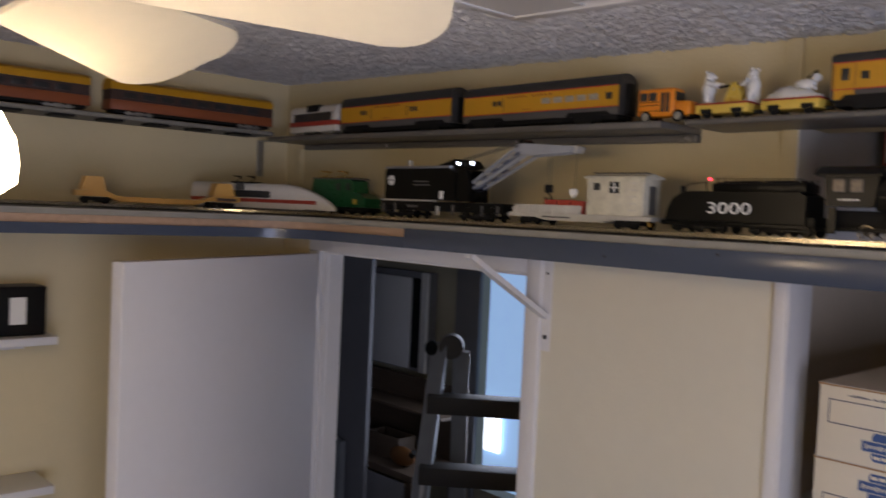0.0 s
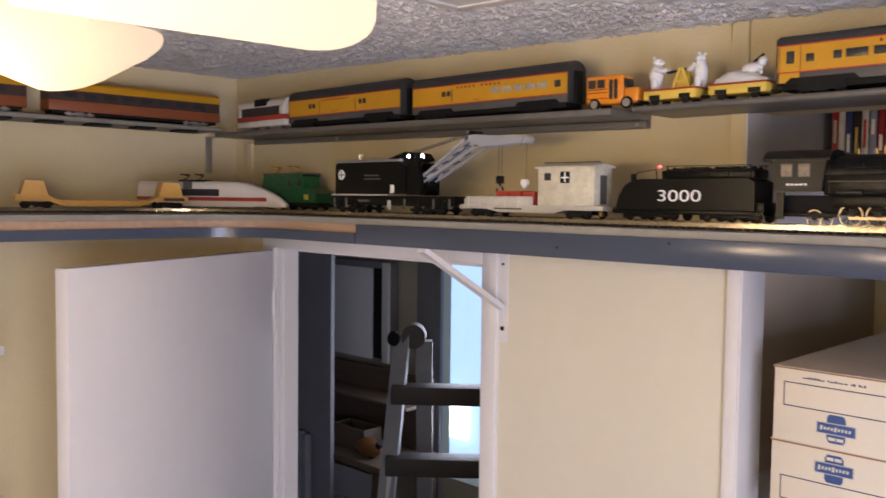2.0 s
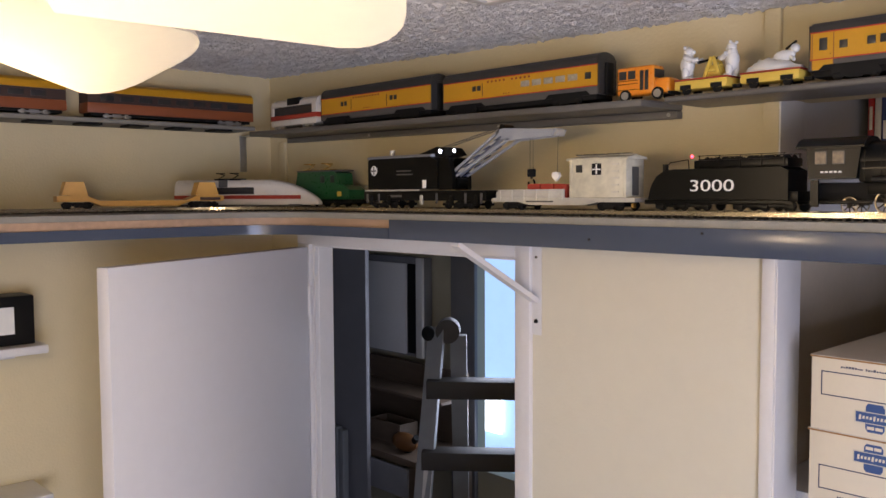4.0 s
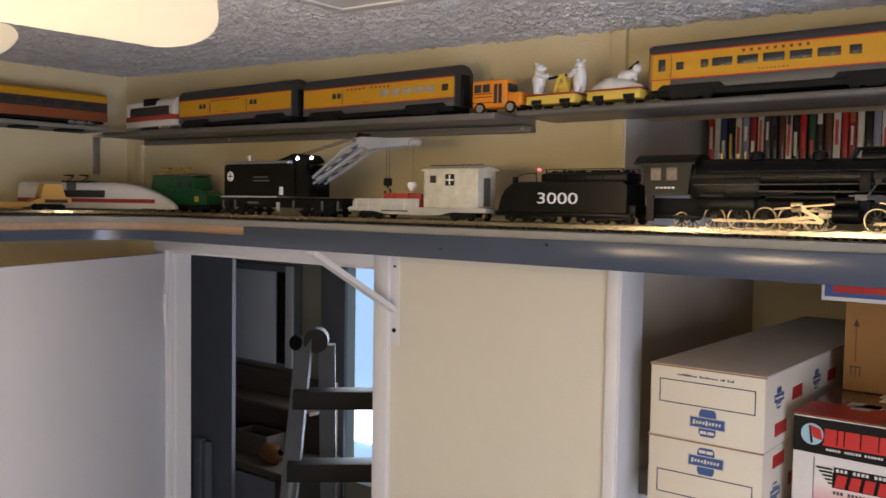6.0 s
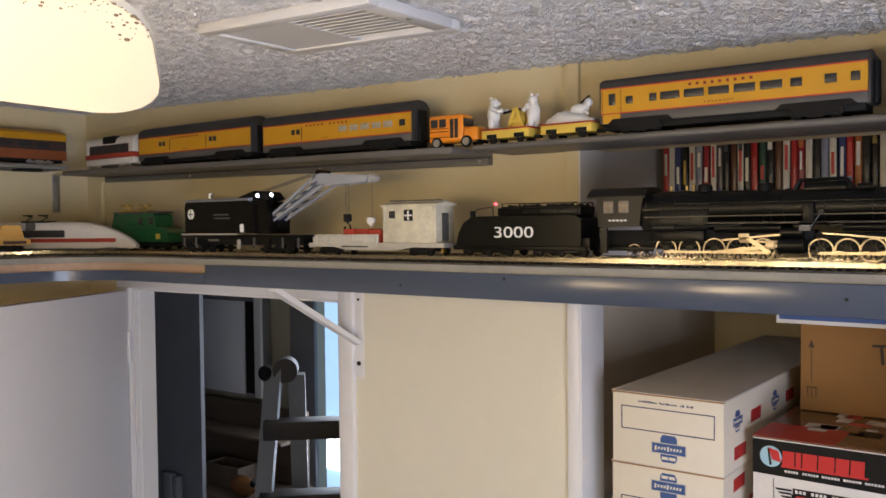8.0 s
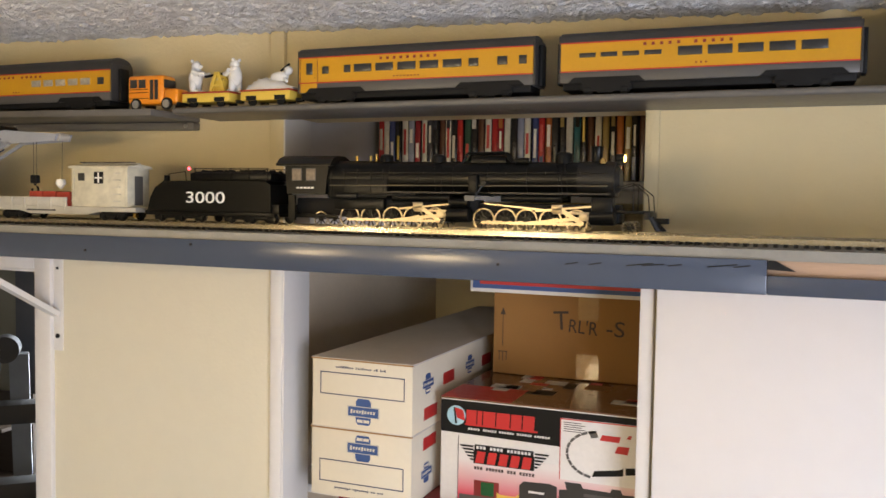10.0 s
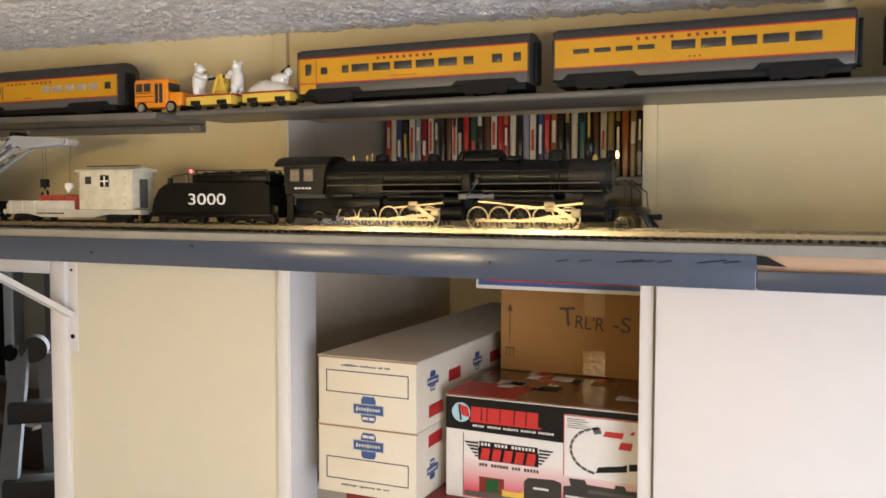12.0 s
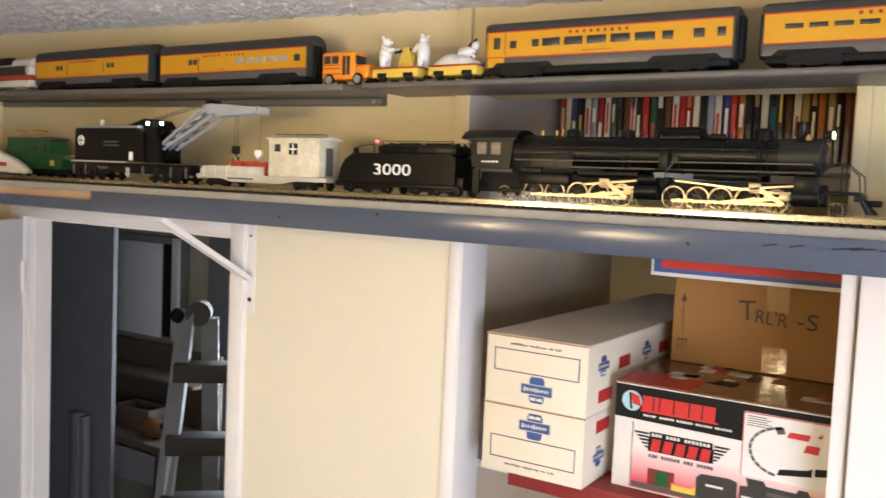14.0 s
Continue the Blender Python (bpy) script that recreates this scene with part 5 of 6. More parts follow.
part("grey_pillar", box(B(), L * 0.33, L * 0.39, -0.0300, -0.0270, 0.0545, 0.075), M["grey2"], bt)
part("skirt", box(B(), 0.01, L * 0.9, -0.026, 0.026, 0.001, 0.008), M["grey2"], bt)
bm = B()
for x in (0.30, 0.40):
    beam(bm, (L * x, -0.012, 0.077), (L * x + 0.022, -0.012, 0.089), 0.002, 0.002)
    beam(bm, (L * x + 0.022, -0.012, 0.089), (L * x + 0.002, -0.012, 0.094), 0.002, 0.002)
    beam(bm, (L * x, -0.02, 0.094), (L * x, 0.02, 0.094), 0.003, 0.003)
    box(bm, L * x - 0.012, L * x + 0.03, -0.014, 0.014, 0.074, 0.079)
part("pantograph", bm, M["blackmatt"], bt, "folded black pantograph")

gl = thing("electric_locomotive", "green electric toy locomotive with stepped ends", "locomotive", pose(-0.845, -0.120, RAILZ, 0, 0, 3))
part("body", extrude(B(), [(0.0, 0.020), (0.288, 0.020), (0.288, 0.045), (0.268, 0.058), (0.238, 0.060), (0.234, 0.092), (0.222, 0.097), (0.060, 0.097), (0.050, 0.060), (0.015, 0.056), (0.0, 0.045)], "y", -0.029, 0.029), M["green"], gl)
part("roof", box(B(), 0.056, 0.240, -0.030, 0.030, 0.0972, 0.1015, 0.0015), M["grey2"], gl, "grey roof")
part("underframe", box(B(), 0.004, 0.296, -0.027, 0.027, 0.008, 0.0198, 0.001), M["blackmatt"], gl)
for x in (0.165, 0.208):
    part("cab_window", box(B(), x, x + 0.018, -0.0297, -0.0285, 0.066, 0.086, 0.0008), M["glassdark"], gl)
part("yellow_plate", box(B(), 0.238, 0.256, -0.0297, -0.0285, 0.028, 0.042), M["cartyellow"], gl, "yellow number plate bar")
for f in (0.06, 0.16, 0.25):
    truck(gl, f, 0.03, 0.025, 0.0, 0.0095, 2)
for x in (0.085, 0.165):
    bm = box(B(), x - 0.02, x + 0.02, -0.014, 0.014, 0.1017, 0.105)
    beam(bm, (x - 0.018, 0, 0.105), (x + 0.014, 0, 0.114), 0.002, 0.002)
    beam(bm, (x + 0.014, 0, 0.114), (x - 0.006, 0, 0.120), 0.002, 0.002)
    beam(bm, (x - 0.006, -0.02, 0.120), (x - 0.006, 0.02, 0.120), 0.003, 0.003)
    part("pantograph", bm, M["brass"], gl, "brass pantograph")

yf = thing("depressed_flat_car", "yellow depressed-centre flat car with end bulkheads", "train car", pose(-0.902, -0.785, RAILZ, 0, 0, 79))
prof = [(0.0, 0.018), (0.075, 0.018), (0.105, 0.006), (0.300, 0.006), (0.330, 0.018), (0.42, 0.018), (0.42, 0.032), (0.355, 0.036), (0.318, 0.020), (0.10, 0.020), (0.065, 0.036), (0.0, 0.032)]
part("deck", extrude(B(), prof, "y", -0.028, 0.028), M["flatyellow"], yf)
for x in (0.012, 0.345):
    part("bulkhead", extrude(B(), [(x, 0.034), (x + 0.062, 0.034), (x + 0.052, 0.068), (x + 0.010, 0.068)], "y", -0.024, 0.024), M["flatyellow"], yf, "yellow load cradle")
part("letter_bar", box(B(), 0.355, 0.410, -0.0286, -0.0275, 0.020, 0.028), M["darkbrown"], yf)
for f in (0.05, 0.37):
    truck(yf, f, 0.035, 0.025, 0.0, 0.0085, 2)


# ---------- closet contents ----------
dvs = thing("media_shelf", "white shelf board holding film cases", "shelf", pose(0, 0, 0))
part("shelf_board", box(B(), 0.5555, 1.3995, 0.405, 0.70, 2.226, 2.241, 0.002), M["white"], dvs)
part("cleat", box(B(), 0.5555, 1.3995, 0.68, 0.70, 2.195, 2.2255), M["white"], dvs)
random.seed(11)
spine_cols = {}


def spine_mat(key, c):
    if key not in spine_cols:
        spine_cols[key] = mat("case_print_" + key, c, 0.16, vary=0.35, scale=22, coat=0.9)
    return spine_cols[key]


PAL = [("ivory", (0.74, 0.70, 0.62)), ("navy", (0.05, 0.07, 0.2)), ("teal", (0.03, 0.14, 0.16)), ("greyblue", (0.3, 0.33, 0.45)), ("red", (0.5, 0.03, 0.03)), ("crimson", (0.32, 0.02, 0.03)), ("black", (0.02, 0.02, 0.022)), ("charcoal", (0.06, 0.06, 0.07)), ("brown", (0.12, 0.05, 0.03)), ("orange", (0.5, 0.15, 0.04)), ("green", (0.04, 0.09, 0.06)), ("gold", (0.4, 0.28, 0.1))]
order = [4, 0, 1, 6, 0, 3, 5, 0, 7, 6, 8, 0, 6, 4, 10, 6, 8, 0, 4, 5, 0, 6, 3, 0, 1, 4, 9, 6, 6, 0, 2, 6, 8, 0, 11, 6, 9, 11, 6, 8, 9, 6, 11]
x = 0.583
for k, c in enumerate(order):
    w = random.uniform(0.0145, 0.0162)
    h = 0.190 + random.uniform(-0.002, 0.002)
    y0 = 0.412 + random.uniform(0, 0.006)
    key, colour = PAL[c]
    dv = thing("film_case", "%s plastic film case standing on edge" % key.replace("greyblue", "grey-blue"), "film case", pose(x, y0, 2.241, 0, random.uniform(-0.4, 0.4), 0), group="row of film cases")
    part("case", box(B(), 0.0, w, 0.0015, 0.135, 0, h, 0.0012), M["blackmatt"], dv)
    arc = [(w / 2 - (w / 2 - 0.0005) * math.cos(math.pi * i / 8), 0.0020 - 0.0026 * math.sin(math.pi * i / 8)) for i in range(9)]
    part("spine", extrude(B(), arc + [(w - 0.0005, 0.0028), (0.0005, 0.0028)], "z", 0.002, h - 0.002), spine_mat(key, colour), dv, smooth=60)
    tw = random.uniform(0.3, 0.5) * w
    t0 = random.uniform(0.05, 0.09)
    if random.random() < 0.6:
        part("title_bar", box(B(), w / 2 - tw / 2, w / 2 + tw / 2, -0.0011, 0.0004, t0, t0 + random.uniform(0.03, 0.07)), random.choice((M["letter"], M["letter"], M["boxred"], M["cartyellow"], M["silver"])) if c != 0 else M["boxred"], dv)
    if random.random() < 0.55:
        z0 = random.choice((0.004, 0.004, 0.12))
        part("spine_block", box(B(), 0.0032, w - 0.0032, -0.0009, 0.0004, z0, z0 + random.uniform(0.02, 0.06)), spine_mat(*PAL[random.choice((0, 1, 3, 4, 5, 6, 7, 9, 11))]), dv)
    x += w + 0.0006

low = thing("closet_shelf", "white closet shelf board holding train boxes", "shelf", pose(0, 0, 0))
part("shelf_board", box(B(), 0.5005, 1.3995, 0.125, ALC_BACK - 0.001, 1.562, 1.580, 0.002), M["white"], low)
part("cleat", box(B(), 0.5005, 0.52, 0.13, 0.80, 1.535, 1.5615), M["white"], low)
rb = solid("red_flat_box", box(B(), 0.70, 1.27, 0.02, 0.62, 1.5805, 1.616, 0.002), M["darkred"], "dark red flat cardboard box under the others", "box")


def carton(z, x, y, flip, rz=0.0, top=True):
    W_, D_, H_ = 0.214, 0.95, 0.1355
    c = thing("train_box", "long cream train car box with blue emblems and ruled label", "box", pose(x, y, z, 0, 0, rz), group="stacked cream train boxes")
    part("carton", box(B(), 0, W_, 0, D_, 0, H_ - 0.003, 0.002), M["carton"], c)
    part("lid", box(B(), -0.0015, W_ + 0.0015, -0.0015, D_, H_ - 0.0035, H_, 0.001), M["cartontop"], c, "grey worn lid")
    part("edge", box(B(), -0.0018, W_ + 0.0018, -0.0018, 0.0, H_ - 0.0042, H_ - 0.0015), M["brownbox"], c, "bare brown card edge")
    f = (lambda v: H_ - v) if flip else (lambda v: v)

    def front(name, a, b, z0, z1, m_, d=0.0004, lab=""):
        zz = sorted((f(z0), f(z1)))
        return part(name, box(B(), a, b, -d, 0.0006, zz[0], zz[1]), M[m_], c, lab)
    # ruled frame upside down or upright
    for q in ((0.018, 0.198, 0.0640, 0.0660), (0.018, 0.198, 0.1060, 0.1080), (0.018, 0.020, 0.066, 0.106), (0.196, 0.198, 0.066, 0.106)):
        front("label_rule", q[0], q[1], q[2] if not flip else q[2], q[3], "ink")
    a = 0.052
    for k in range(24):
        w = random.uniform(0.0022, 0.0040)
        if k not in (8, 17, 20):
            front("text_bar", a, a + w, 0.1165, 0.1165 + random.choice((0.0028, 0.0028, 0.0042)), "ink")
        a += w + 0.0014
    zc = f(0.036)
    up = 1 if f(1) > f(0) else -1

    def emblem(put, cen):
        """Winged cross: a wide name bar over an upright with clipped corners and a pale lower panel."""
        e = part("emblem", put([(cen - 0.016, zc - 0.019), (cen - 0.012, zc - 0.025), (cen + 0.012, zc - 0.025), (cen + 0.016, zc - 0.019), (cen + 0.016, zc + 0.019), (cen + 0.012, zc + 0.025), (cen - 0.012, zc + 0.025), (cen - 0.016, zc + 0.019)], 0.0004), M["boxblue"], c, "blue winged emblem")
        part("emblem_border", put([(cen - 0.034, zc - 0.0105), (cen + 0.034, zc - 0.0105), (cen + 0.034, zc + 0.0105), (cen - 0.034, zc + 0.0105)], 0.0007), M["silver"], e, "pale border")
        part("emblem_plate", put([(cen - 0.032, zc - 0.0088), (cen + 0.032, zc - 0.0088), (cen + 0.032, zc + 0.0088), (cen - 0.032, zc + 0.0088)], 0.0010), M["boxblue"], e)
        for k in range(2):
            a_ = cen - 0.013 + 0.014 * k
            part("emblem_bar", put([(a_, zc - up * 0.0205), (a_ + 0.012, zc - up * 0.0205), (a_ + 0.012, zc - up * 0.0150), (a_, zc - up * 0.0150)], 0.0008), M["carton"], e)
        for k in range(9):
            a_ = cen - 0.027 + 0.006 * k
            hh = 0.0042 if k in (0, 4) else 0.0026
            part("emblem_letter", put([(a_, zc - hh), (a_ + 0.0036, zc - hh), (a_ + 0.0044, zc + hh), (a_ + 0.0008, zc + hh)], 0.0013), M["carton"], e)
        return e
    emblem(lambda pts, d: extrude(B(), pts, "y", -d, 0.0004), 0.112)

    def side(name, a, b, z0, z1, m_, lab=""):
        zz = sorted((f(z0), f(z1)))
        return part(name, box(B(), W_ - 0.0006, W_ + 0.0004, a, b, zz[0], zz[1]), M[m_], c, lab)
    for k in range(4):
        y_ = 0.045 + 0.23 * k
        if k < 2:
            zc = f(0.088)
            yc = y_ + 0.0275
            emblem(lambda pts, d: extrude(B(), [(yc + (p - yc) * 0.78, zc + (q - zc) * 0.78) for p, q in pts], "x", W_ - 0.0004, W_ + d), yc)
        else:
            side("emblem", y_, y_ + 0.055, 0.078, 0.098, "boxblue", "blue winged emblem")
        side("red_stamp", y_ + 0.01, y_ + 0.075, 0.018, 0.042, "boxred", "red printed stamp")
        side("red_stamp", y_ + 0.105, y_ + 0.165, 0.070, 0.094, "boxred", "red printed stamp")
    return c


carton(1.6165, 0.657, -0.012, True, 0.4)
carton(1.7525, 0.660, -0.016, False, -0.3)

# big set box: black upper band, white and pink picture front
sx0, sx1, sy0, sy1, sz0, sz1 = 0.900, 1.330, 0.062, 0.56, 1.6165, 1.816
st = thing("train_set_box", "black, white and pink train set box with red lettering shapes", "box", pose(sx0, sy0, sz0))
W_, D_, H_ = sx1 - sx0, sy1 - sy0, sz1 - sz0
part("carton", box(B(), 0, W_, 0, D_, 0, H_, 0.002), M["boxwhite"], st)
part("lid", box(B(), -0.001, W_ + 0.001, -0.0004, D_, H_ - 0.002, H_ + 0.0012), M["lidbrown"], st, "brown glossy printed lid")
part("lid_red", box(B(), -0.001, 0.14, 0.0, 0.12, H_ + 0.0008, H_ + 0.0015), M["boxred"], st, "red printed lid corner")
random.seed(5)
for k in range(16):
    a, b = random.uniform(0.05, W_ - 0.08), random.uniform(0.01, 0.24)
    part("lid_picture", box(B(), a, a + random.uniform(0.02, 0.06), b, b + random.uniform(0.015, 0.05), H_ + 0.0006, H_ + 0.0016), M[random.choice(("boxblack", "bearwhite", "boxwhite", "boxred", "brownbox"))], st)
part("black_band", extrude(B(), [(0.0, H_ - 0.066), (0.235, H_ - 0.070), (W_, H_ - 0.070), (W_, H_ - 0.004), (0.0, H_ - 0.004)], "y", -0.0006, 0.0004), M["boxblack"], st, "black title band")
lg = part("round_logo", rod(B(), (0.032, -0.0012, H_ - 0.033), (0.032, 0.0, H_ - 0.033), 0.019, None, 24), M["boxpale"], st, "pale blue round logo")
part("logo_flag", extrude(B(), [(0.028, H_ - 0.017), (0.046, H_ - 0.022), (0.050, H_ - 0.042), (0.034, H_ - 0.038)], "y", -0.0016, -0.0008), M["boxred"], lg, "red flag shape")
part("logo_bar", extrude(B(), [(0.026, H_ - 0.018), (0.029, H_ - 0.018), (0.034, H_ - 0.048), (0.030, H_ - 0.049)], "y", -0.0017, -0.0008), M["boxblack"], lg)
# brand title as plain red slabs of uneven width
a = 0.052
for w_ in (0.020, 0.009, 0.024, 0.026, 0.021, 0.022):
    part("title_block", extrude(B(), [(a, H_ - 0.047), (a + w_, H_ - 0.047), (a + w_ + 0.001, H_ - 0.020), (a + 0.001, H_ - 0.020)], "y", -0.0014, 0.0), M["boxred"], st, "red title block")
    a += w_ + 0.0024
part("title_foot", box(B(), 0.050, a + 0.004, -0.0013, 0.0, H_ - 0.050, H_ - 0.0465), M["boxred"], st, "red title underline")
a = 0.056
for k in range(34):
    w_ = random.uniform(0.0025, 0.0045)
    if k % 7 != 5:
        part("text_bar", box(B(), a, a + w_, -0.0010, 0.0, H_ - 0.0585, H_ - 0.0545), M["boxwhite"], st)
    a += w_ + 0.0014
part("pink_picture", box(B(), 0.037, W_ - 0.001, -0.0006, 0.0004, 0.004, 0.095), M["boxpink"], st, "pink and white printed picture")
part("picture_rule", box(B(), 0.036, 0.0375, -0.0008, 0.0, 0.004, H_ - 0.072), M["grey2"], st)
wg = part("wing_title", box(B(), 0.068, 0.188, -0.0012, 0.0, 0.078, 0.1035), M["boxblack"], st, "black title panel")
part("upper_title", box(B(), 0.070, 0.186, -0.0012, 0.0, 0.1037, 0.1145), M["boxblack"], wg)
for k in range(16):
    if k not in (3, 8):
        part("text_bar", box(B(), 0.074 + 0.0068 * k, 0.0785 + 0.0068 * k, -0.0016, -0.001, 0.1065, 0.1120), M["boxwhite"], wg)
for k in range(5):
    a = 0.072 + 0.0228 * k
    part("title_letter", extrude(B(), [(a, 0.0795), (a + 0.0165, 0.0795), (a + 0.0205, 0.1020), (a + 0.0040, 0.1020)], "y", -0.0018, -0.001), M["boxred"], wg, "red slanted title block")
for k in range(5):
    z = 0.1115 - 0.0062 * k
    part("wing_stripe", extrude(B(), [(0.040 + 0.005 * k, z), (0.0675, z), (0.0675, z - 0.0032), (0.042 + 0.005 * k, z - 0.0032)], "y", -0.0012, 0.0), M["boxblack"], wg)
    part("wing_stripe", extrude(B(), [(0.1885, z), (0.216 - 0.005 * k, z), (0.214 - 0.005 * k, z - 0.0032), (0.1885, z - 0.0032)], "y", -0.0012, 0.0), M["boxblack"], wg)
for k in range(20):
    if k not in (3, 10, 14):
        part("text_bar", box(B(), 0.070 + 0.0060 * k, 0.0742 + 0.0060 * k, -0.0010, 0.0, 0.0665, 0.0725), M["darkbrown"], st)
# printed train along the foot of the picture
part("picture_ground", box(B(), 0.040, W_ - 0.002, -0.0009, 0.0, 0.006, 0.016), M["grey2"], st)
gc = part("printed_boxcar", box(B(), 0.070, 0.120, -0.0012, 0.0, 0.016, 0.046), M["darkred"], st, "printed dark red and green car")
part("boxcar_side", box(B(), 0.084, 0.110, -0.0015, -0.001, 0.018, 0.044), M["green"], gc)
part("printed_flatcar", extrude(B(), [(0.116, 0.014), (0.160, 0.014), (0.160, 0.030), (0.152, 0.024), (0.122, 0.024), (0.116, 0.028)], "y", -0.0013, 0.0), M["cartyellow"], st, "printed yellow flat car")
pt = part("printed_tender", extrude(B(), [(0.160, 0.012), (0.232, 0.012), (0.232, 0.054), (0.218, 0.058), (0.168, 0.056), (0.160, 0.048)], "y", -0.0014, 0.0), M["grey"], st, "printed dark grey tender")
part("tender_band", box(B(), 0.178, 0.208, -0.0018, -0.001, 0.036, 0.040), M["boxwhite"], pt)
pl = part("printed_engine", extrude(B(), [(0.236, 0.012), (0.420, 0.008), (0.424, 0.052), (0.404, 0.056), (0.402, 0.066), (0.388, 0.066), (0.386, 0.057), (0.352, 0.056), (0.348, 0.064), (0.332, 0.064), (0.330, 0.057), (0.280, 0.058), (0.276, 0.066), (0.246, 0.066), (0.250, 0.052), (0.236, 0.050)], "y", -0.0014, 0.0), M["grey"], st, "printed dark grey steam engine")
part("engine_shine", box(B(), 0.282, 0.400, -0.0018, -0.001, 0.043, 0.049), M["grey2"], pl)
part("engine_board", box(B(), 0.240, 0.372, -0.0019, -0.001, 0.0300, 0.0335), M["boxwhite"], pl)
for x in (0.262, 0.292, 0.322, 0.352):
    part("engine_wheel", rod(B(), (x, -0.0019, 0.018), (x, -0.001, 0.018), 0.011, None, 16), M["boxblack"], pl)
pn = part("track_plan", box(B(), 0.237, W_ - 0.006, -0.0010, 0.0, 0.070, H_ - 0.016), M["boxwhite"], st, "white panel with a track loop drawing")
part("panel_rule", box(B(), 0.237, W_ - 0.006, -0.0013, -0.0009, H_ - 0.0185, H_ - 0.0165), M["boxred"], pn)
part("panel_rule", box(B(), 0.2355, 0.2370, -0.0013, -0.0009, 0.070, H_ - 0.016), M["boxred"], pn)
for i in range(11):
    a0 = math.radians(95 + 15 * i)
    a1 = math.radians(108 + 15 * i)
    part("track_piece", beam(B(), (0.305 + 0.056 * math.cos(a0), -0.0014, 0.122 + 0.042 * math.sin(a0)), (0.305 + 0.056 * math.cos(a1), -0.0014, 0.122 + 0.042 * math.sin(a1)), 0.0006, 0.0048), M["grey2"], pn)
part("switch_drawing", extrude(B(), [(0.288, 0.164), (0.302, 0.166), (0.306, 0.155), (0.293, 0.152)], "y", -0.0017, -0.0009), M["grey2"], pn)
for q in ((0.308, 0.346, 0.150, 0.160), (0.336, 0.362, 0.130, 0.143), (0.356, 0.366, 0.158, 0.164)):
    part("red_mark", extrude(B(), [(q[0], q[2]), (q[1] - 0.003, q[2] - 0.001), (q[1], q[3]), (q[0] + 0.005, q[3])], "y", -0.0016, -0.0009), M["boxred"], pn)
part("train_drawing", extrude(B(), [(0.296, 0.082), (0.352, 0.090), (0.352, 0.104), (0.344, 0.100), (0.300, 0.093)], "y", -0.0017, -0.0009), M["boxblack"], pn)
part("train_drawing", extrude(B(), [(0.356, 0.092), (0.405, 0.100), (0.405, 0.114), (0.400, 0.116), (0.396, 0.110), (0.356, 0.105)], "y", -0.0017, -0.0009), M["boxblack"], pn)
for k in range(5):
    part("small_print", box(B(), 0.242, 0.275 + 0.006 * (k % 2), -0.0012, -0.0009, H_ - 0.024 - 0.004 * k, H_ - 0.0225 - 0.004 * k), M["grey2"], pn)

# brown carton on the set box
bb = thing("cardboard_box", "brown corrugated cardboard box with handwriting and glossy tape", "box", pose(0.915, 0.325, sz1 + 0.002))
bw, bh = 0.46, 0.186
part("carton", box(B(), 0, bw, 0, 0.33, 0, bh, 0.003), M["brownbox"], bb)
bm = beam(B(), (0.022, -0.0006, 0.06), (0.022, -0.0006, 0.142), 0.0006, 0.0012)
extrude(bm, [(0.016, 0.130), (0.028, 0.130), (0.022, 0.146)], "y", -0.0008, 0.0)
part("arrow", bm, M["marker"], bb, "printed upward arrow")
bm = B()
for q in ((0.012, 0.033, 0.048, 0.050), (0.014, 0.0155, 0.03, 0.05), (0.022, 0.0235, 0.028, 0.05), (0.030, 0.0315, 0.03, 0.05)):
    box(bm, q[0], q[1], -0.0006, 0.0004, q[2], q[3])
part("arrow_text", bm, M["marker"], bb, "printed mark")
lettering("handwriting", "T", 0.058, pose(0.136, -0.0008, 0.104, 90, -4, 0), M["marker"], bb, 0.0003, "handwritten marker letter")
lettering("handwriting", "RL'R", 0.040, pose(0.166, -0.0008, 0.102, 90, 4, 0) @ Matrix.Diagonal((0.85, 1, 1, 1)), M["marker"], bb, 0.0003, "handwritten marker letters")
lettering("handwriting", "-S", 0.046, pose(0.246, -0.0008, 0.100, 90, 4, 0) @ Matrix.Diagonal((1.15, 1, 1, 1)), M["marker"], bb, 0.0003, "handwritten marker letters")
part("tape", box(B(), 0.188, 0.232, -0.0012, 0.0003, 0.128, bh + 0.0008), M["tape"], bb, "glossy clear tape")
part("tape", box(B(), 0.186, 0.234, -0.0012, 0.0003, 0.004, 0.056), M["tape"], bb, "glossy clear tape")

fb = thing("flat_box", "flat white box with blue border and red panel", "box", pose(0.892, 0.235, sz1 + 0.002 + bh + 0.0005))
part("carton", box(B(), 0, 0.48, 0, 0.36, 0, 0.05, 0.002), M["boxwhite"], fb)
part("blue_border", box(B(), 0.006, 0.474, -0.0006, 0.0004, 0.008, 0.046), M["boxblue"], fb, "blue printed border")
part("red_panel", box(B(), 0.022, 0.460, -0.0011, 0.0, 0.017, 0.046), M["boxred"], fb, "red printed panel")

# ---------- small shelves on the west wall ----------
for z, n in ((1.795, 1), (1.400, 2)):
    s_ = thing("wall_shelf", "small white shelf on the side wall", "shelf", pose(CORNER_X, -1.02, z), group="small wall shelves")
    part("shelf_board", box(B(), 0.0005, 0.16, -0.24, 0.24, -0.022, 0.0, 0.003), M["white"], s_)
    part("cleat", box(B(), 0.0005, 0.02, -0.20, 0.20, -0.050, -0.0225, 0.002), M["white"], s_)
fr = thing("boxed_model", "black display box with a white shape inside", "display box", pose(CORNER_X + 0.03, -0.95, 1.7955))
part("case", box(B(), 0, 0.09, -0.15, 0.15, 0, 0.128, 0.003), M["boxblack"], fr)
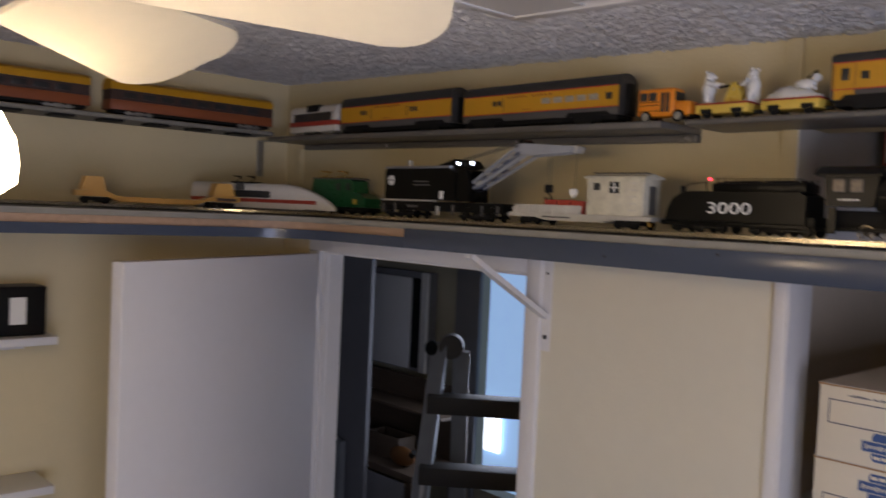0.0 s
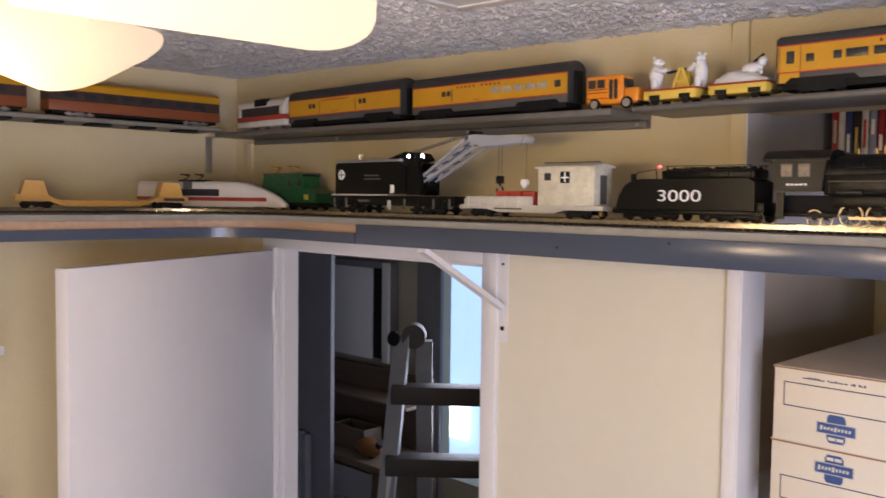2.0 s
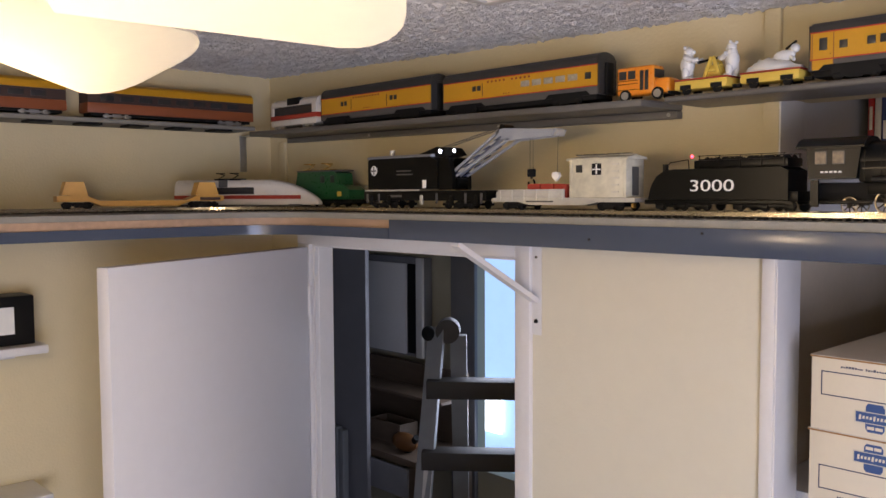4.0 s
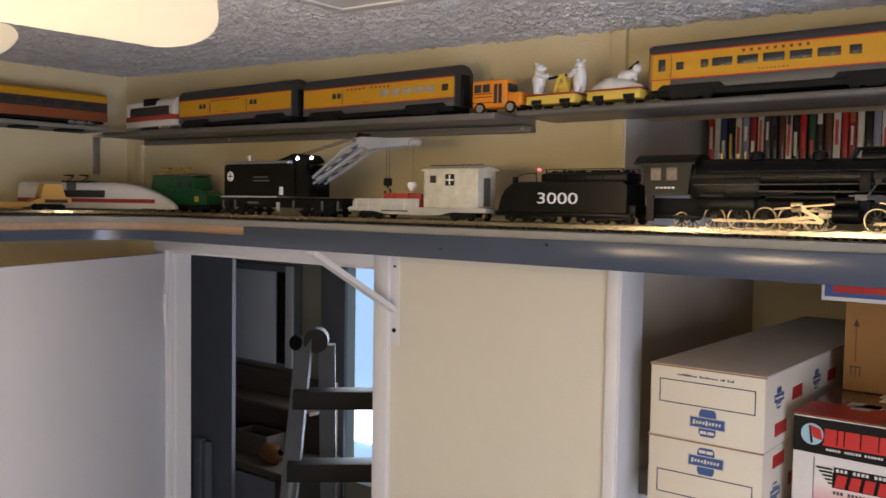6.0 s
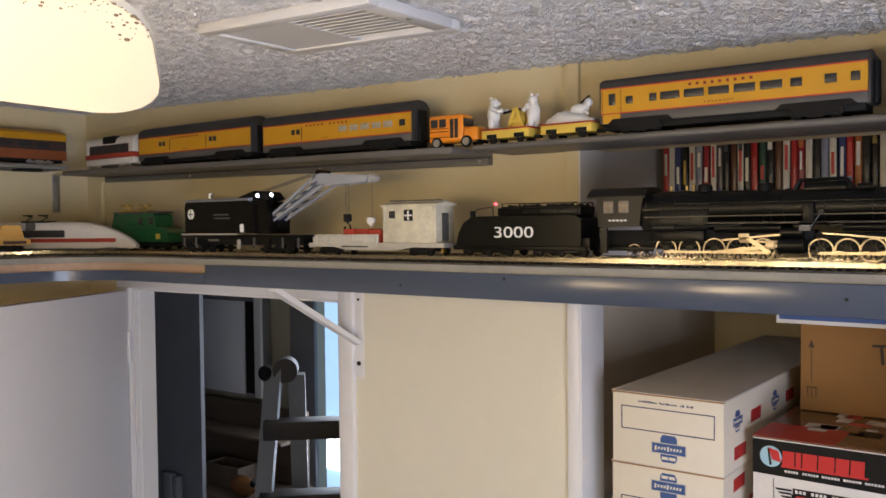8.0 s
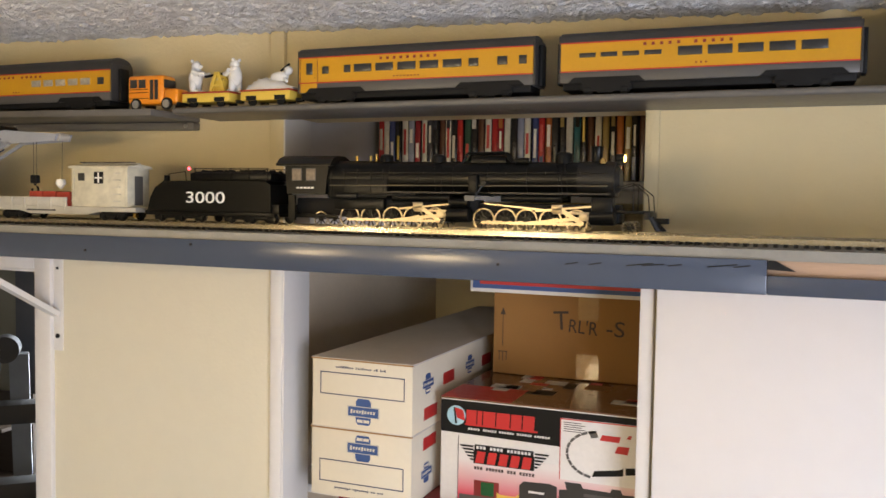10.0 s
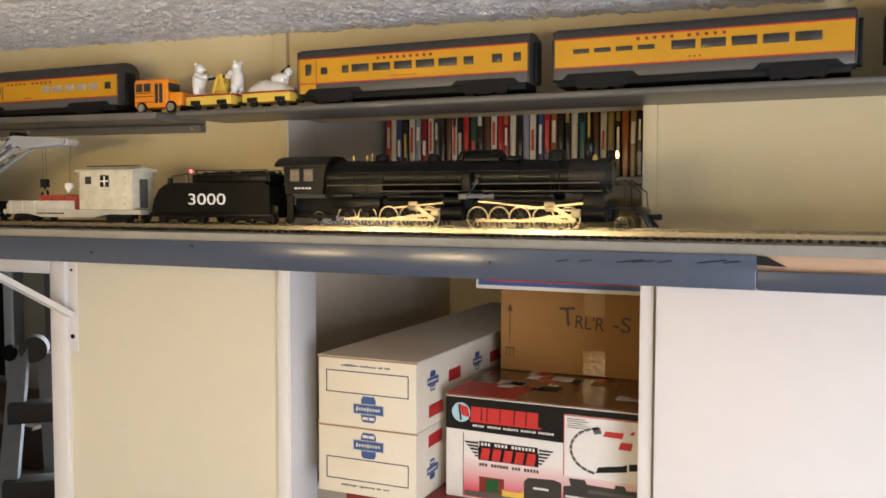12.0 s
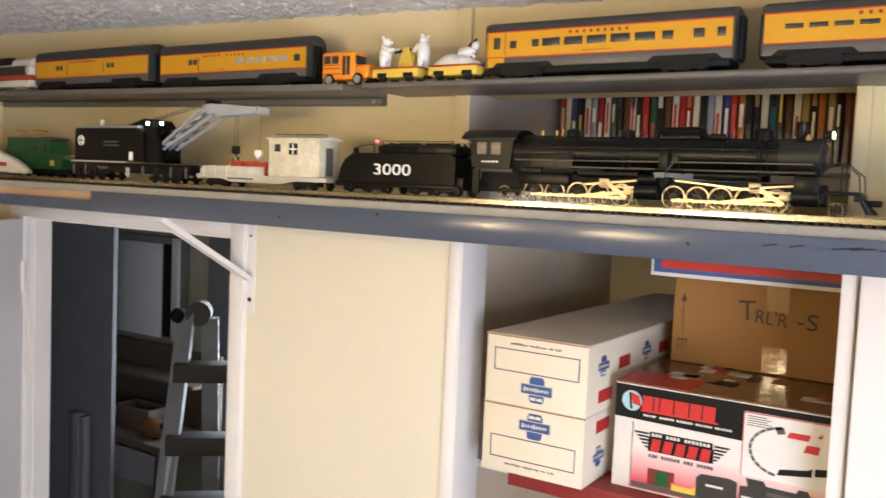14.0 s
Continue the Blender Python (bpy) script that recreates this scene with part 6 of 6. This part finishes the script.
part("white_shape", box(B(), 0.0895, 0.0912, 0.06, 0.10, 0.03, 0.10, 0.0), M["letter"], fr, "white printed shape")
part("white_shape", box(B(), 0.0895, 0.0912, -0.01, 0.03, 0.045, 0.105, 0.0), M["letter"], fr)

# ---------- ceiling vent ----------
vz = ceil_z(0.45) - 0.007
vt = thing("ceiling_vent", "white ceiling vent cover with a slotted grille", "vent", pose(0.254, -0.652, vz, 0, math.degrees(0.026), 0))
VW, VD = 0.360, 0.213
for q in ((0, VW, 0, 0.022), (0, VW, VD - 0.022, VD), (0, 0.022, 0.022, VD - 0.022), (VW - 0.034, VW, 0.022, VD - 0.022)):
    part("frame", box(B(), q[0], q[1], q[2], q[3], -0.004, 0.012, 0.002), M["white"], vt)
part("blank_panel", box(B(), 0.022, 0.175, 0.022, VD - 0.022, -0.001, 0.004), M["white"], vt, "plain white panel")
part("backing", box(B(), 0.175, VW - 0.034, 0.022, VD - 0.022, 0.0075, 0.0105), M["blackmatt"], vt, "dark duct behind the grille")
for i in range(9):
    y = 0.030 + i * 0.0165
    part("slat", extrude(B(), [(y, -0.003), (y + 0.0062, 0.004), (y + 0.0052, 0.005), (y - 0.0014, -0.002)], "x", 0.176, VW - 0.034), M["white"], vt)
for x, y in ((0.011, 0.1), (VW - 0.011, 0.1)):
    part("screw", rod(B(), (x, y, -0.006), (x, y, -0.003), 0.004, seg=8), M["steel"], vt)

# ---------- ceiling fan with lamps ----------
HX, HY, HZ, FR, FW, PITCH, TH0, DROOP = 0.581, -1.464, 2.347, 0.416, 0.154, -0.392, -0.721, -0.055
fan = thing("ceiling_fan", "cream ceiling fan with a light kit", "fan", pose(HX, HY, HZ))
cz = ceil_z(HX) - HZ
part("motor_housing", lathe(B(), [(0.0005, 0.035), (0.06, 0.035), (0.10, 0.02), (0.105, -0.01), (0.085, -0.035), (0.04, -0.045), (0.0005, -0.045)], (0, 0, 0.01), 28), M["blade"], fan)
part("canopy", lathe(B(), [(0.07, cz - 0.003), (0.065, cz - 0.03), (0.03, cz - 0.05), (0.02, 0.04)], (0, 0, 0), 24), M["blade"], fan)
for k in range(5):
    a = TH0 + radians(72) * k
    m = Matrix.Rotation(a, 4, "Z")
    bm = B()
    out = [(-0.05, 0.15), (0.05, 0.15)]
    for sx, c0 in ((1, 0), (-1, 1)):
        for i in range(7):
            t = i / 6 if sx > 0 else 1 - i / 6
            aa = math.pi / 2 * t
            out.append((sx * (FW / 2 - 0.05 + 0.05 * math.cos(aa)), FR - 0.05 + 0.05 * math.sin(aa)))
    extrude(bm, out, "z", -0.003, 0.003)
    bmesh.ops.transform(bm, matrix=m @ Matrix.Rotation(DROOP, 4, "X") @ Matrix.Rotation(PITCH, 4, "Y"), verts=bm.verts)
    bl = part("blade", bm, M["blade"], fan, "cream painted blade with dusty edge")
    if k == 0:
        bm = B()
        random.seed(8)
        for i in range(230):
            q = random.random()
            inset = random.random() ** 2.5 * 0.022
            yy = FR - 0.05 - 0.15 * max(0.0, q - 0.3) / 0.7 if q > 0.3 else FR - 0.05 + (0.05 - inset) * math.sin(math.pi / 2 * (1 - q / 0.3))
            xx = FW / 2 - inset if q > 0.3 else FW / 2 - 0.05 + (0.05 - inset) * math.cos(math.pi / 2 * (1 - q / 0.3))
            k_ = random.random() ** 3
            ball(bm, (xx, yy, -0.0032), 0.0004 + 0.0018 * k_, 0.0004 + 0.0022 * k_, 0.0004, 6, 3)
        bmesh.ops.transform(bm, matrix=m @ Matrix.Rotation(DROOP, 4, "X") @ Matrix.Rotation(PITCH, 4, "Y"), verts=bm.verts)
        tagged(part("dust", bm, M["dust"], bl, "brown dust specks along the edge"), kind="stuff")
    bm = B()
    box(bm, -0.012, 0.012, 0.08, 0.22, 0.0032, 0.007, 0.001)
    bmesh.ops.transform(bm, matrix=m @ Matrix.Rotation(DROOP, 4, "X") @ Matrix.Rotation(PITCH, 4, "Y"), verts=bm.verts)
    part("blade_arm", bm, M["brass"], bl)
part("light_hub", lathe(B(), [(0.045, -0.030), (0.052, -0.045), (0.050, -0.070), (0.036, -0.090), (0.012, -0.100), (0.0005, -0.101)], (0, 0, 0), 28), M["brass"], fan, "brass lamp fitter")
for deg in (-14, 154, -55):
    a = radians(deg)
    ux, uy = math.cos(a), math.sin(a)
    arm = rod(B(), (0.045 * ux, 0.045 * uy, -0.062), (0.235 * ux, 0.235 * uy, -0.080), 0.007, None, 10)
    rod(arm, (0.238 * ux, 0.238 * uy, -0.070), (0.245 * ux, 0.245 * uy, -0.098), 0.020, 0.022, 16)
    arm = part("lamp_arm", arm, M["brass"], fan, "brass lamp arm with socket")
    bm = B()
    rings = []
    for r, h in ((0.022, 0.0), (0.036, -0.012), (0.047, -0.036), (0.050, -0.062), (0.047, -0.084), (0.030, -0.098), (0.0005, -0.102)):
        rings.append([bm.verts.new((r * (1 + 0.035 * math.cos(12 * q)) * math.cos(q), r * (1 + 0.035 * math.cos(12 * q)) * math.sin(q), h)) for q in [2 * math.pi * i / 48 for i in range(48)]])
    for ra, rb_ in zip(rings, rings[1:]):
        for i in range(48):
            bm.faces.new((ra[i], ra[(i + 1) % 48], rb_[(i + 1) % 48], rb_[i]))
    bmesh.ops.transform(bm, matrix=Matrix.Translation((0.245 * ux, 0.245 * uy, -0.094)) @ Matrix.Rotation(a, 4, "Z") @ Matrix.Rotation(-0.25, 4, "Y"), verts=bm.verts)
    part("shade", bm, M["shadeglass"], arm, "glowing fluted frosted glass shade", 60)
